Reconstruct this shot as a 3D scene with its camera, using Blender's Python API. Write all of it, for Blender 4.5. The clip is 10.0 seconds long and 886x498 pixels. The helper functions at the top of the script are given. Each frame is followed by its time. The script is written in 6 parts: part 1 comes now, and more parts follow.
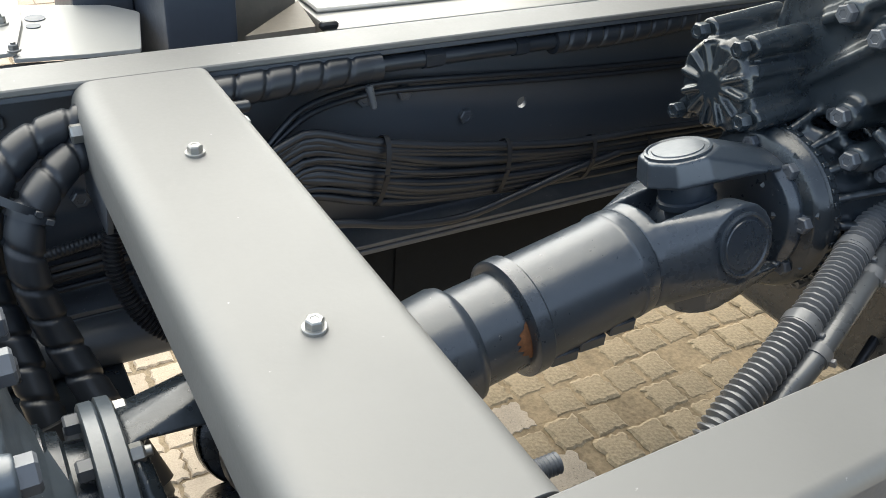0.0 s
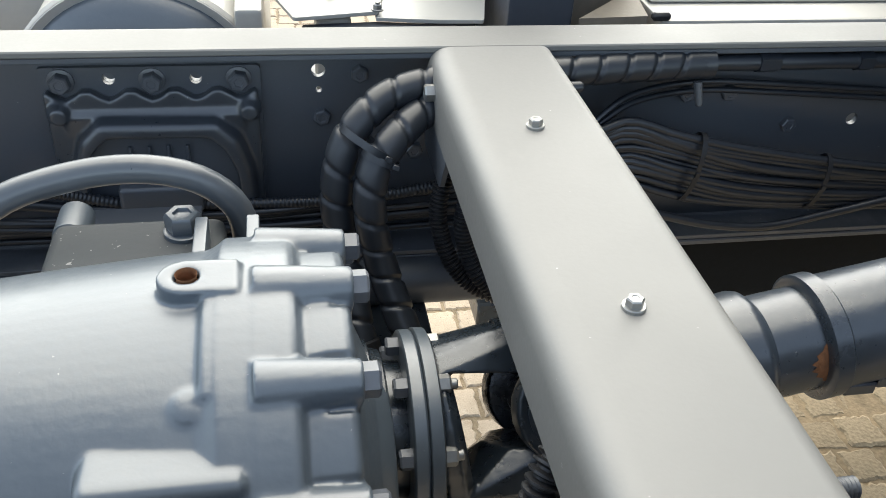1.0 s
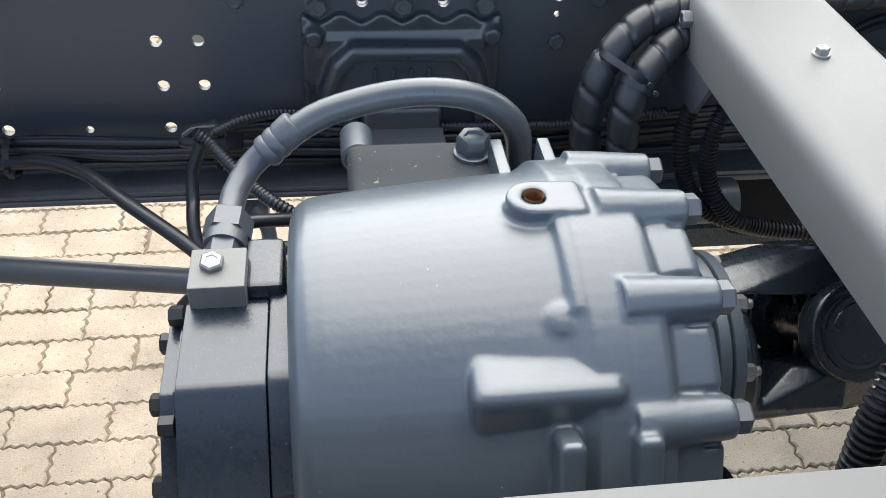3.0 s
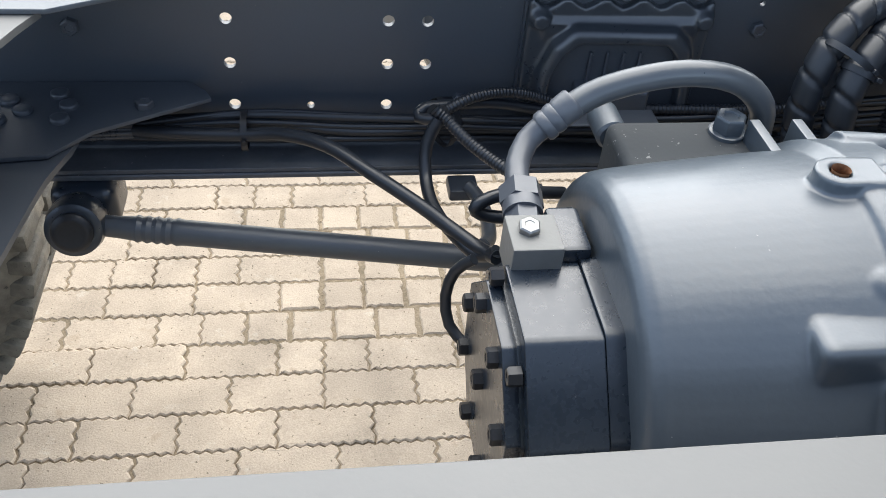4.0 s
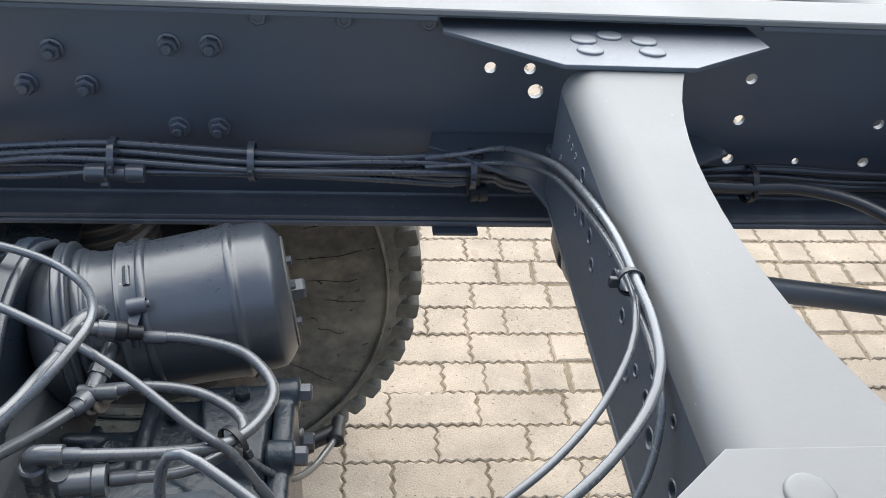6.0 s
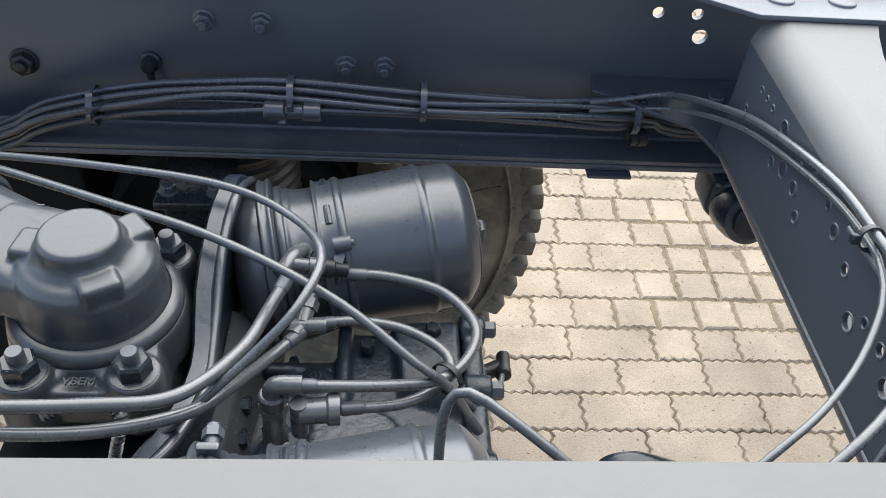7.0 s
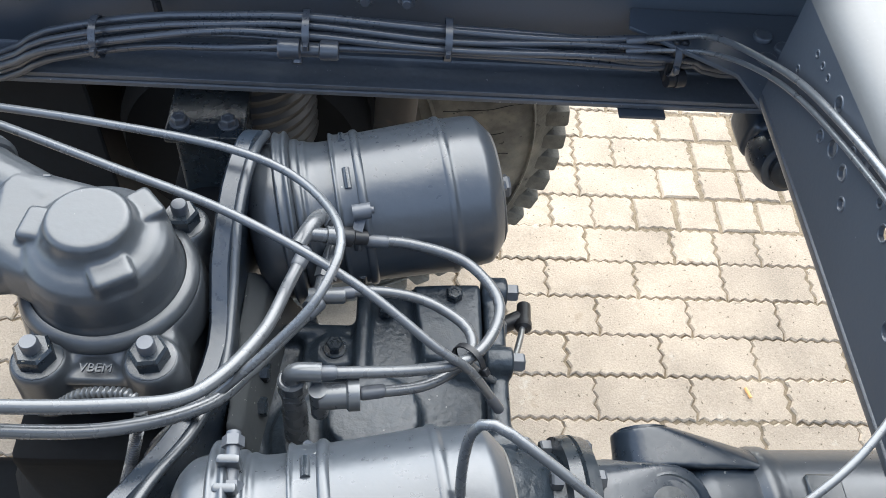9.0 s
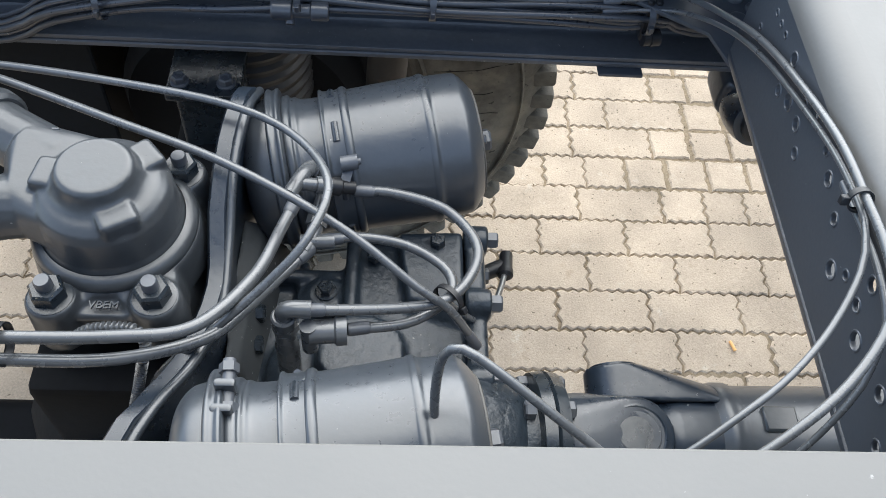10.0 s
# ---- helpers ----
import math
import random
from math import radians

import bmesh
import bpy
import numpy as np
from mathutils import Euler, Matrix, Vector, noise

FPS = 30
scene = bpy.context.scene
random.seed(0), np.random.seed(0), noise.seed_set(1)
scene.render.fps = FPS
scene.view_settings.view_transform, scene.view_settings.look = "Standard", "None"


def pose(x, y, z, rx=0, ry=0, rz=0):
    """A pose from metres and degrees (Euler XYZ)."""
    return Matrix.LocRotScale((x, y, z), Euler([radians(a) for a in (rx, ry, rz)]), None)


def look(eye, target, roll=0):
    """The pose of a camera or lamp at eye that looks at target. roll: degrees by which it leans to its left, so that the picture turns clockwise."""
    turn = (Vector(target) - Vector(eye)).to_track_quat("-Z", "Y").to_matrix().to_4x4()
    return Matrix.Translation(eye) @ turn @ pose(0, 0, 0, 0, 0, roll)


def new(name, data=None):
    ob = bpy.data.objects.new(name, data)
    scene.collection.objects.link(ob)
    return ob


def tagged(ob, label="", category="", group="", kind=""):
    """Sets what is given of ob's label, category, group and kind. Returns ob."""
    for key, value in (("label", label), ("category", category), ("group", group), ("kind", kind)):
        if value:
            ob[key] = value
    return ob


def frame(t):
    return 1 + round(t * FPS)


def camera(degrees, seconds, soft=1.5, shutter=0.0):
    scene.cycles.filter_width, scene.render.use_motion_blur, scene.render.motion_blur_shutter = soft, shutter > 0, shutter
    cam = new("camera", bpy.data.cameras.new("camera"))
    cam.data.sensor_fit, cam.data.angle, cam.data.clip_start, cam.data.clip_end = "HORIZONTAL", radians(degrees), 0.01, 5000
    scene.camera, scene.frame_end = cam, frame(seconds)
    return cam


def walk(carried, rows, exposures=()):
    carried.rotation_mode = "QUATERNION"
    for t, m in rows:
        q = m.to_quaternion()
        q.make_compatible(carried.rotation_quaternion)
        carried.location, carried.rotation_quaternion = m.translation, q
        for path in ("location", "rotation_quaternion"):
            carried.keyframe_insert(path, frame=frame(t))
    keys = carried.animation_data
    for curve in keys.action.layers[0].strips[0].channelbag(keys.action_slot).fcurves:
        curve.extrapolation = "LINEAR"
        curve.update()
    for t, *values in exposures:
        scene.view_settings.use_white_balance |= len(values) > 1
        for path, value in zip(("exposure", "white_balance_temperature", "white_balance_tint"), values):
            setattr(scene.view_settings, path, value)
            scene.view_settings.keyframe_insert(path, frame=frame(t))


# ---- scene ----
cam = camera(54.1, 10.0, soft=0.9)
METRES, EYE, TILT, LEAN, TURN = 1.5, 1.5, -35.0, 0.0, -20.0
PATH = [
    (0, (0.703, -0.198, 1.527), (1.595, 1.225, 0.442), 4.7),
    (0.5, (0.685, -0.215, 1.531), (1.279, 1.347, 0.433), 4.6),
    (1, (0.638, -0.217, 1.548), (0.98, 1.376, 0.388), 4.0),
    (1.5, (0.559, -0.2, 1.566), (0.794, 1.315, 0.282), 2.1),
    (2, (0.482, -0.201, 1.567), (0.701, 1.309, 0.275), 2.1),
    (3.3, (0.324, -0.22, 1.554), (0.585, 1.268, 0.244), 4.1),
    (3.5, (0.254, -0.228, 1.564), (0.522, 1.255, 0.249), 4.5),
    (4, (0.11, -0.229, 1.557), (0.381, 1.252, 0.241), 5.2),
    (4.5, (0.024, -0.249, 1.568), (0.278, 1.232, 0.249), 5.7),
    (5, (-0.18, -0.263, 1.562), (0.083, 1.26, 0.292), 6.0),
    (5.5, (-0.347, -0.243, 1.55), (-0.127, 1.324, 0.327), 5.2),
    (6, (-0.504, -0.223, 1.538), (-0.306, 1.354, 0.324), 4.7),
    (6.2, (-0.555, -0.224, 1.541), (-0.371, 1.358, 0.331), 4.6),
    (7.3, (-0.693, -0.221, 1.573), (-0.546, 1.166, 0.14), 5.9),
    (7.5, (-0.693, -0.201, 1.589), (-0.548, 1.128, 0.101), 6.3),
    (8, (-0.71, -0.12, 1.608), (-0.576, 1.165, 0.081), 6.5),
    (8.5, (-0.711, -0.111, 1.6), (-0.58, 1.165, 0.066), 6.5),
    (9, (-0.693, -0.108, 1.614), (-0.562, 1.104, 0.029), 6.8),
    (9.5, (-0.679, -0.121, 1.634), (-0.552, 1.04, 0.01), 6.8),
    (10, (-0.672, -0.161, 1.652), (-0.552, 0.991, 0.022), 6.5),
]
walk(cam, [(t, look(eye, target, roll)) for t, eye, target, roll in PATH],
     [(0.0, 1.44, 6500, 5), (0.5, 1.41, 6500, 5), (2.0, 1.40, 6400, 6), (3.5, 1.28, 6100, 8), (4.5, 1.08, 6050, 8), (5.5, 0.98, 5900, 8), (6.2, 1.22, 5900, 8), (7.3, 1.14, 6050, 8), (7.5, 1.18, 6020, 8), (8.0, 1.51, 5900, 7), (8.5, 1.62, 5870, 7), (9.2, 1.57, 5870, 7), (10.0, 1.23, 5950, 7)])

# ---- world and light ----
world = bpy.data.worlds.new("sky")
scene.world = world
world.use_nodes = True
wn = world.node_tree.nodes
sky = wn.new("ShaderNodeTexSky")
sky.sky_type = "NISHITA"
sky.sun_disc = False
sky.sun_elevation, sky.sun_rotation = radians(45.5), radians(14)
sky.air_density, sky.dust_density, sky.ozone_density = 1.0, 0.7, 1.0
wn["Background"].inputs[1].default_value = 0.15
hs = wn.new("ShaderNodeHueSaturation")
hs.inputs["Saturation"].default_value = 0.62
world.node_tree.links.new(sky.outputs[0], hs.inputs["Color"])
world.node_tree.links.new(hs.outputs[0], wn["Background"].inputs[0])
sun = new("sun", bpy.data.lights.new("sun", "SUN"))
sun.data.energy, sun.data.angle, sun.data.color = 3.2, radians(106), (1.0, 0.90, 0.735)
sun.matrix_world = look((0.75, 3.0, 3.15), (0, 0, 0))


# ---- materials ----
def material(name, base, rough=0.5, metal=0.0, bump=0.0, scale=60.0, vary=0.15, stain=0.0, stain_col=(0.1, 0.06, 0.03), coat=0.0, island=False, spec=0.5, ior=1.5, bump_scale=0.0, placed=False, speck=0.0, speck_col=(0.30, 0.30, 0.29), speck_scale=170.0, bloom=0.0):
    m = bpy.data.materials.new(name)
    m.use_nodes = True
    nt = m.node_tree
    n, l = nt.nodes, nt.links
    p = n["Principled BSDF"]
    p.inputs["Metallic"].default_value = metal
    p.inputs["Coat Weight"].default_value = coat
    p.inputs["Coat Roughness"].default_value = 0.15
    p.inputs["Specular IOR Level"].default_value = spec
    p.inputs["IOR"].default_value = ior
    co = n.new("ShaderNodeTexCoord")
    where = n.new("ShaderNodeNewGeometry").outputs["Position"] if placed else co.outputs["Object"]
    big = n.new("ShaderNodeTexNoise")
    big.inputs["Scale"].default_value, big.inputs["Detail"].default_value = 7.0, 5
    small = n.new("ShaderNodeTexNoise")
    small.inputs["Scale"].default_value, small.inputs["Detail"].default_value = scale, 6
    for t in (big, small):
        l.new(where, t.inputs["Vector"])
    mix = n.new("ShaderNodeMix")
    mix.data_type = "FLOAT"
    mix.inputs[0].default_value = 0.45
    l.new(big.outputs[0], mix.inputs[2])
    l.new(small.outputs[0], mix.inputs[3])
    ramp = n.new("ShaderNodeValToRGB")
    lo = [c * (1 - vary) for c in base]
    hi = [min(1, c * (1 + vary)) for c in base]
    ramp.color_ramp.elements[0].position, ramp.color_ramp.elements[1].position = 0.32, 0.68
    ramp.color_ramp.elements[0].color, ramp.color_ramp.elements[1].color = (*lo, 1), (*hi, 1)
    l.new(mix.outputs[0], ramp.inputs[0])
    colour = ramp.outputs[0]
    if stain > 0:
        sn = n.new("ShaderNodeTexNoise")
        sn.inputs["Scale"].default_value, sn.inputs["Detail"].default_value = 14.0, 8
        l.new(where, sn.inputs["Vector"])
        sr = n.new("ShaderNodeMapRange")
        sr.inputs[1].default_value, sr.inputs[2].default_value = 0.72 - 0.25 * stain, 0.80
        l.new(sn.outputs[0], sr.inputs[0])
        cm = n.new("ShaderNodeMix")
        cm.data_type = "RGBA"
        l.new(sr.outputs[0], cm.inputs[0])
        l.new(colour, cm.inputs[6])
        cm.inputs[7].default_value = (*stain_col, 1)
        colour = cm.outputs[2]
    if speck > 0:
        fn = n.new("ShaderNodeTexNoise")
        fn.inputs["Scale"].default_value, fn.inputs["Detail"].default_value = speck_scale, 3
        l.new(where, fn.inputs["Vector"])
        fr = n.new("ShaderNodeMapRange")
        fr.inputs[1].default_value, fr.inputs[2].default_value = 0.76 - 0.12 * speck, 0.80 - 0.12 * speck
        l.new(fn.outputs[0], fr.inputs[0])
        fm = n.new("ShaderNodeMix")
        fm.data_type = "RGBA"
        l.new(fr.outputs[0], fm.inputs[0])
        l.new(colour, fm.inputs[6])
        fm.inputs[7].default_value = (*speck_col, 1)
        colour = fm.outputs[2]
    if bloom > 0:
        bn = n.new("ShaderNodeTexNoise")
        bn.inputs["Scale"].default_value, bn.inputs["Detail"].default_value = 11.0, 9
        bn.inputs["Roughness"].default_value = 0.72
        l.new(where, bn.inputs["Vector"])
        br = n.new("ShaderNodeMapRange")
        br.inputs[1].default_value, br.inputs[2].default_value, br.inputs[4].default_value = 0.60, 0.74, bloom
        l.new(bn.outputs[0], br.inputs[0])
        bx = n.new("ShaderNodeMix")
        bx.data_type = "RGBA"
        l.new(br.outputs[0], bx.inputs[0])
        l.new(colour, bx.inputs[6])
        bx.inputs[7].default_value = (0.56, 0.52, 0.45, 1)
        colour = bx.outputs[2]
    if island:
        oi = n.new("ShaderNodeObjectInfo")
        rr = n.new("ShaderNodeMapRange")
        rr.inputs[3].default_value, rr.inputs[4].default_value = 0.93, 1.05
        l.new(oi.outputs["Random"], rr.inputs[0])
        vm = n.new("ShaderNodeVectorMath")
        vm.operation = "SCALE"
        l.new(colour, vm.inputs[0])
        l.new(rr.outputs[0], vm.inputs[3])
        colour = vm.outputs[0]
    l.new(colour, p.inputs["Base Color"])
    rm = n.new("ShaderNodeMapRange")
    rm.inputs[1].default_value, rm.inputs[2].default_value = 0.3, 0.7
    rm.inputs[3].default_value, rm.inputs[4].default_value = max(0.05, rough - 0.08), min(1, rough + 0.10)
    l.new(mix.outputs[0], rm.inputs[0])
    l.new(rm.outputs[0], p.inputs["Roughness"])
    if bump > 0:
        b = n.new("ShaderNodeBump")
        b.inputs["Strength"].default_value, b.inputs["Distance"].default_value = bump, 0.002
        relief = small
        if bump_scale:
            relief = n.new("ShaderNodeTexNoise")
            relief.inputs["Scale"].default_value, relief.inputs["Detail"].default_value, relief.inputs["Roughness"].default_value = bump_scale, 8, 0.65
            l.new(where, relief.inputs["Vector"])
        b.inputs["Distance"].default_value = 0.0035 if bump_scale else 0.002
        l.new(relief.outputs[0], b.inputs["Height"])
        l.new(b.outputs[0], p.inputs["Normal"])
    return m


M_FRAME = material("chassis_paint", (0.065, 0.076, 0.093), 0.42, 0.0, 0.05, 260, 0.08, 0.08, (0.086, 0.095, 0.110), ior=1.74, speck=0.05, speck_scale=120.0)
# Paler chassis paint for upper faces: dust plus sky brightness in the colour.
M_TOP_LIT = material("chassis_paint_dusty_sky_lit", (0.130, 0.129, 0.124), 0.56, 0.0, 0.05, 220, 0.06, 0.15, (0.146, 0.143, 0.135), ior=1.83, speck=0.05, speck_scale=120.0)
M_TUBE = material("grey_hydraulic_hose", (0.068, 0.079, 0.092), 0.33, 0.0, 0.02, 60, 0.08, ior=1.72)
M_CAST = material("cast_paint", (0.069, 0.087, 0.107), 0.36, 0.0, 0.10, 150, 0.08, 0.0, ior=1.88, speck=0.06, speck_scale=190.0)
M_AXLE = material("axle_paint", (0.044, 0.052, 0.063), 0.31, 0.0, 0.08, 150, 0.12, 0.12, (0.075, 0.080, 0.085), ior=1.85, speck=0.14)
M_STAY = material("dusty_casting_paint", (0.047, 0.053, 0.060), 0.34, 0.0, 0.14, 120, 0.14, 0.18, (0.085, 0.087, 0.088), ior=1.72, speck=0.12)
M_DARKCAST = material("sooty_cast_paint", (0.017, 0.024, 0.032), 0.27, 0.0, 0.22, 90, 0.25, 0.2, (0.036, 0.040, 0.042), ior=1.7, speck=0.12, speck_col=(0.12, 0.12, 0.115))
M_SHAFT = material("blue_black_shaft_paint", (0.029, 0.039, 0.053), 0.29, 0.0, 0.12, 110, 0.16, 0.15, (0.055, 0.061, 0.068), ior=1.8, speck=0.15)
M_STEEL = material("zinc_steel", (0.33, 0.33, 0.32), 0.40, 0.8, 0.1, 150, 0.12, 0.2, (0.25, 0.15, 0.08))
M_BOLT = material("painted_bolt", (0.075, 0.084, 0.100), 0.40, 0.0, 0.1, 150, 0.1, ior=1.75)
M_BLACK = material("black_plastic", (0.018, 0.019, 0.022), 0.42, 0.0, 0.1, 200, 0.2)
M_HOSE = material("hose_overspray", (0.098, 0.105, 0.113), 0.27, 0.0, 0.03, 90, 0.16, 0.2, (0.05, 0.055, 0.062), ior=1.85)
M_CABLE = material("black_cable_sheath", (0.016, 0.020, 0.027), 0.36, 0.0, 0.0, 60, 0.12, ior=1.62)
M_WRAP = material("black_spiral_sleeve", (0.016, 0.020, 0.027), 0.40, 0.0, 0.0, 60, 0.15, ior=1.58)
M_RUBBER = material("tyre_rubber", (0.095, 0.088, 0.075), 0.75, 0.0, 1.0, 45, 0.65, 0.75, (0.23, 0.20, 0.155), bump_scale=60, speck=0.8, speck_col=(0.03, 0.028, 0.025), speck_scale=60.0)
M_RIM = material("rim_dusty", (0.055, 0.048, 0.042), 0.7, 0.1, 0.3, 60, 0.3, 0.4, (0.25, 0.15, 0.08))
M_RUST = material("rust", (0.22, 0.10, 0.045), 0.8, 0.2, 0.5, 160, 0.4)
M_YELLOW = material("yellow_passivated_nut", (0.13, 0.122, 0.095), 0.40, 0.3, 0.1, 150, 0.15, 0.3, (0.40, 0.26, 0.06))
M_PAVER = material("concrete_paver", (0.385, 0.319, 0.247), 0.9, 0.0, 0.55, 260, 0.28, 0.34, (0.27, 0.210, 0.145), island=True, spec=0.3, bump_scale=210, placed=True, speck=0.75, speck_col=(0.15, 0.12, 0.085), speck_scale=110.0, bloom=0.6)
M_JOINT = material("sandy_joint", (0.23, 0.185, 0.128), 0.95, 0.0, 1.0, 160, 0.45, 0.55, (0.08, 0.064, 0.04), spec=0.2)
M_SOOT = material("oily_black_casting", (0.024, 0.033, 0.044), 0.33, 0.0, 0.7, 110, 0.3, 0.3, (0.050, 0.058, 0.066), ior=1.55, speck=0.2)
M_CONDUIT = material("grey_conduit_plastic", (0.165, 0.170, 0.178), 0.30, 0.0, 0.05, 200, 0.10, ior=1.7)
M_SOIL = material("brown_soil", (0.25, 0.190, 0.120), 0.95, 0.0, 1.0, 90, 0.45, 0.4, (0.24, 0.18, 0.11), spec=0.15)
M_DIRTY = material("soiled_paver", (0.300, 0.236, 0.155), 0.95, 0.0, 1.0, 120, 0.42, 0.6, (0.15, 0.108, 0.062), island=True, spec=0.2)
# Near-black base stands in for the deep shade under the frame.
M_SHADE = material("matt_shade_black", (0.010, 0.011, 0.013), 0.75, 0.0, 0.2, 100, 0.3, 0.3, (0.022, 0.021, 0.02), spec=0.12)
M_PUMP = material("dark_pump_paint", (0.018, 0.027, 0.041), 0.30, 0.0, 0.12, 120, 0.10, 0.08, (0.036, 0.042, 0.050), ior=1.72, speck=0.25)
M_WHITE = material("light_grey_panel", (0.46, 0.45, 0.42), 0.42, 0.1, 0.06, 120, 0.05, 0.1, (0.4, 0.38, 0.33))
M_NAVY = material("blue_grey_panel", (0.055, 0.065, 0.085), 0.45, 0.2, 0.1, 120, 0.1)
M_WOODISH = material("tan_panel", (0.24, 0.205, 0.16), 0.6, 0.0, 0.2, 90, 0.15)
M_BLOCK = material("pale_grey_block", (0.19, 0.19, 0.18), 0.5, 0.0, 0.15, 140, 0.08, 0.15, (0.12, 0.10, 0.08))
M_DULL = material("dull_overspray", (0.060, 0.066, 0.070), 0.68, 0.0, 0.25, 120, 0.12, 0.10, (0.16, 0.16, 0.155), ior=1.45, speck=0.6)
M_LINE = material("oversprayed_air_line", (0.046, 0.053, 0.066), 0.30, 0.0, 0.04, 160, 0.15, ior=1.75, speck=0.2)
# Dust streaks over a base brightened for light missing inside the channel.
M_FLANGE = material("dusty_brightened_chassis_paint", (0.105, 0.114, 0.128), 0.45, 0.0, 0.08, 140, 0.22, 0.5, (0.18, 0.185, 0.19), ior=1.7, speck=0.35)
M_BELLOW = material("dusty_black_rubber", (0.030, 0.030, 0.031), 0.48, 0.0, 0.2, 90, 0.3, 0.25, (0.075, 0.07, 0.062), ior=1.55)
M_DUSTY = material("dusty_end_plate", (0.105, 0.102, 0.096), 0.6, 0.0, 0.3, 70, 0.12, 0.2, (0.10, 0.095, 0.085))
M_BUTT = material("cigarette_filter", (0.75, 0.42, 0.16), 0.8, 0.0, 0.2, 120, 0.15)


# ---- building helpers ----
def thing(name, loc, label, category, group="", kind=""):
    e = new(name)
    e.empty_display_size = 0.05
    e.location = loc
    return tagged(e, label, category, group, kind)


def world_loc(o):
    v = Vector(o.location)
    while o.parent:
        o = o.parent
        v += o.location
    return v


def part(name, bm, mat, parent=None, label="", smooth=40):
    """One mesh object under a thing; bm is in world metres."""
    me = bpy.data.meshes.new(name)
    if isinstance(bm, tuple):
        me.from_pydata(*bm)
        tmp = bmesh.new()
        tmp.from_mesh(me)
        bm = tmp
    bmesh.ops.recalc_face_normals(bm, faces=bm.faces)
    if parent is not None:
        bmesh.ops.translate(bm, vec=-world_loc(parent), verts=bm.verts)
    for f in bm.faces:
        f.smooth = smooth > 0
    if smooth:
        lim = radians(smooth)
        for e in bm.edges:
            if len(e.link_faces) == 2 and e.calc_face_angle(0) > lim:
                e.smooth = False
    bm.to_mesh(me)
    bm.free()
    me.materials.append(mat)
    ob = new(name, me)
    if smooth:
        wnm = ob.modifiers.new("weighted", "WEIGHTED_NORMAL")
        wnm.keep_sharp = True
    if parent is not None:
        ob.parent = parent
    return tagged(ob, label) if label else ob


def soft(profile, rounds=2):
    """Cut the corners of a turned profile."""
    for _ in range(rounds):
        out = [profile[0]]
        for p, q in zip(profile, profile[1:]):
            out.append((p[0] * 0.75 + q[0] * 0.25, p[1] * 0.75 + q[1] * 0.25))
            out.append((p[0] * 0.25 + q[0] * 0.75, p[1] * 0.25 + q[1] * 0.75))
        profile = out + [profile[-1]]
    return profile


def rot_to(d):
    return Vector((0, 0, 1)).rotation_difference(Vector(d).normalized()).to_matrix().to_4x4()


def join(*bms):
    out = bmesh.new()
    for b in bms:
        me = bpy.data.meshes.new("tmp")
        b.to_mesh(me)
        out.from_mesh(me)
        bpy.data.meshes.remove(me)
        b.free()
    return out


def box(lo, hi, bevel=0.003, segs=2):
    bm = bmesh.new()
    c = [(a + b) / 2 for a, b in zip(lo, hi)]
    s = [b - a for a, b in zip(lo, hi)]
    bmesh.ops.create_cube(bm, size=1.0, matrix=Matrix.Translation(c) @ Matrix.Diagonal((*s, 1)))
    if bevel:
        bmesh.ops.bevel(bm, geom=bm.edges[:], offset=bevel, segments=segs, affect="EDGES", profile=0.5)
    return bm


def lathe(profile, origin, axis, segs=40, caps=True):
    """Rings of (distance along axis, radius)."""
    m = Matrix.Translation(origin) @ rot_to(axis)
    vs, fs = [], []
    for s, r in profile:
        for k in range(segs):
            a = 2 * math.pi * k / segs
            vs.append(m @ Vector((r * math.cos(a), r * math.sin(a), s)))
    for i in range(len(profile) - 1):
        for k in range(segs):
            k2 = (k + 1) % segs
            fs.append((i * segs + k, i * segs + k2, (i + 1) * segs + k2, (i + 1) * segs + k))
    if caps:
        fs.append(tuple(range(segs - 1, -1, -1)))
        fs.append(tuple((len(profile) - 1) * segs + k for k in range(segs)))
    bm = bmesh.new()
    bv = [bm.verts.new(v) for v in vs]
    for f in fs:
        bm.faces.new([bv[i] for i in f])
    return bm


def spline(points, step=0.012):
    """A smooth line through a few points."""
    p = [Vector(q) for q in points]
    p = [p[0] * 2 - p[1], *p, p[-1] * 2 - p[-2]]
    out = []
    for i in range(1, len(p) - 2):
        n = max(2, int((p[i + 1] - p[i]).length / step))
        for k in range(n):
            t = k / n
            out.append(0.5 * (2 * p[i] + (p[i + 1] - p[i - 1]) * t + (2 * p[i - 1] - 5 * p[i] + 4 * p[i + 1] - p[i + 2]) * t * t
                              + (3 * p[i] - p[i - 1] - 3 * p[i + 1] + p[i + 2]) * t ** 3))
    out.append(p[-2])
    return out


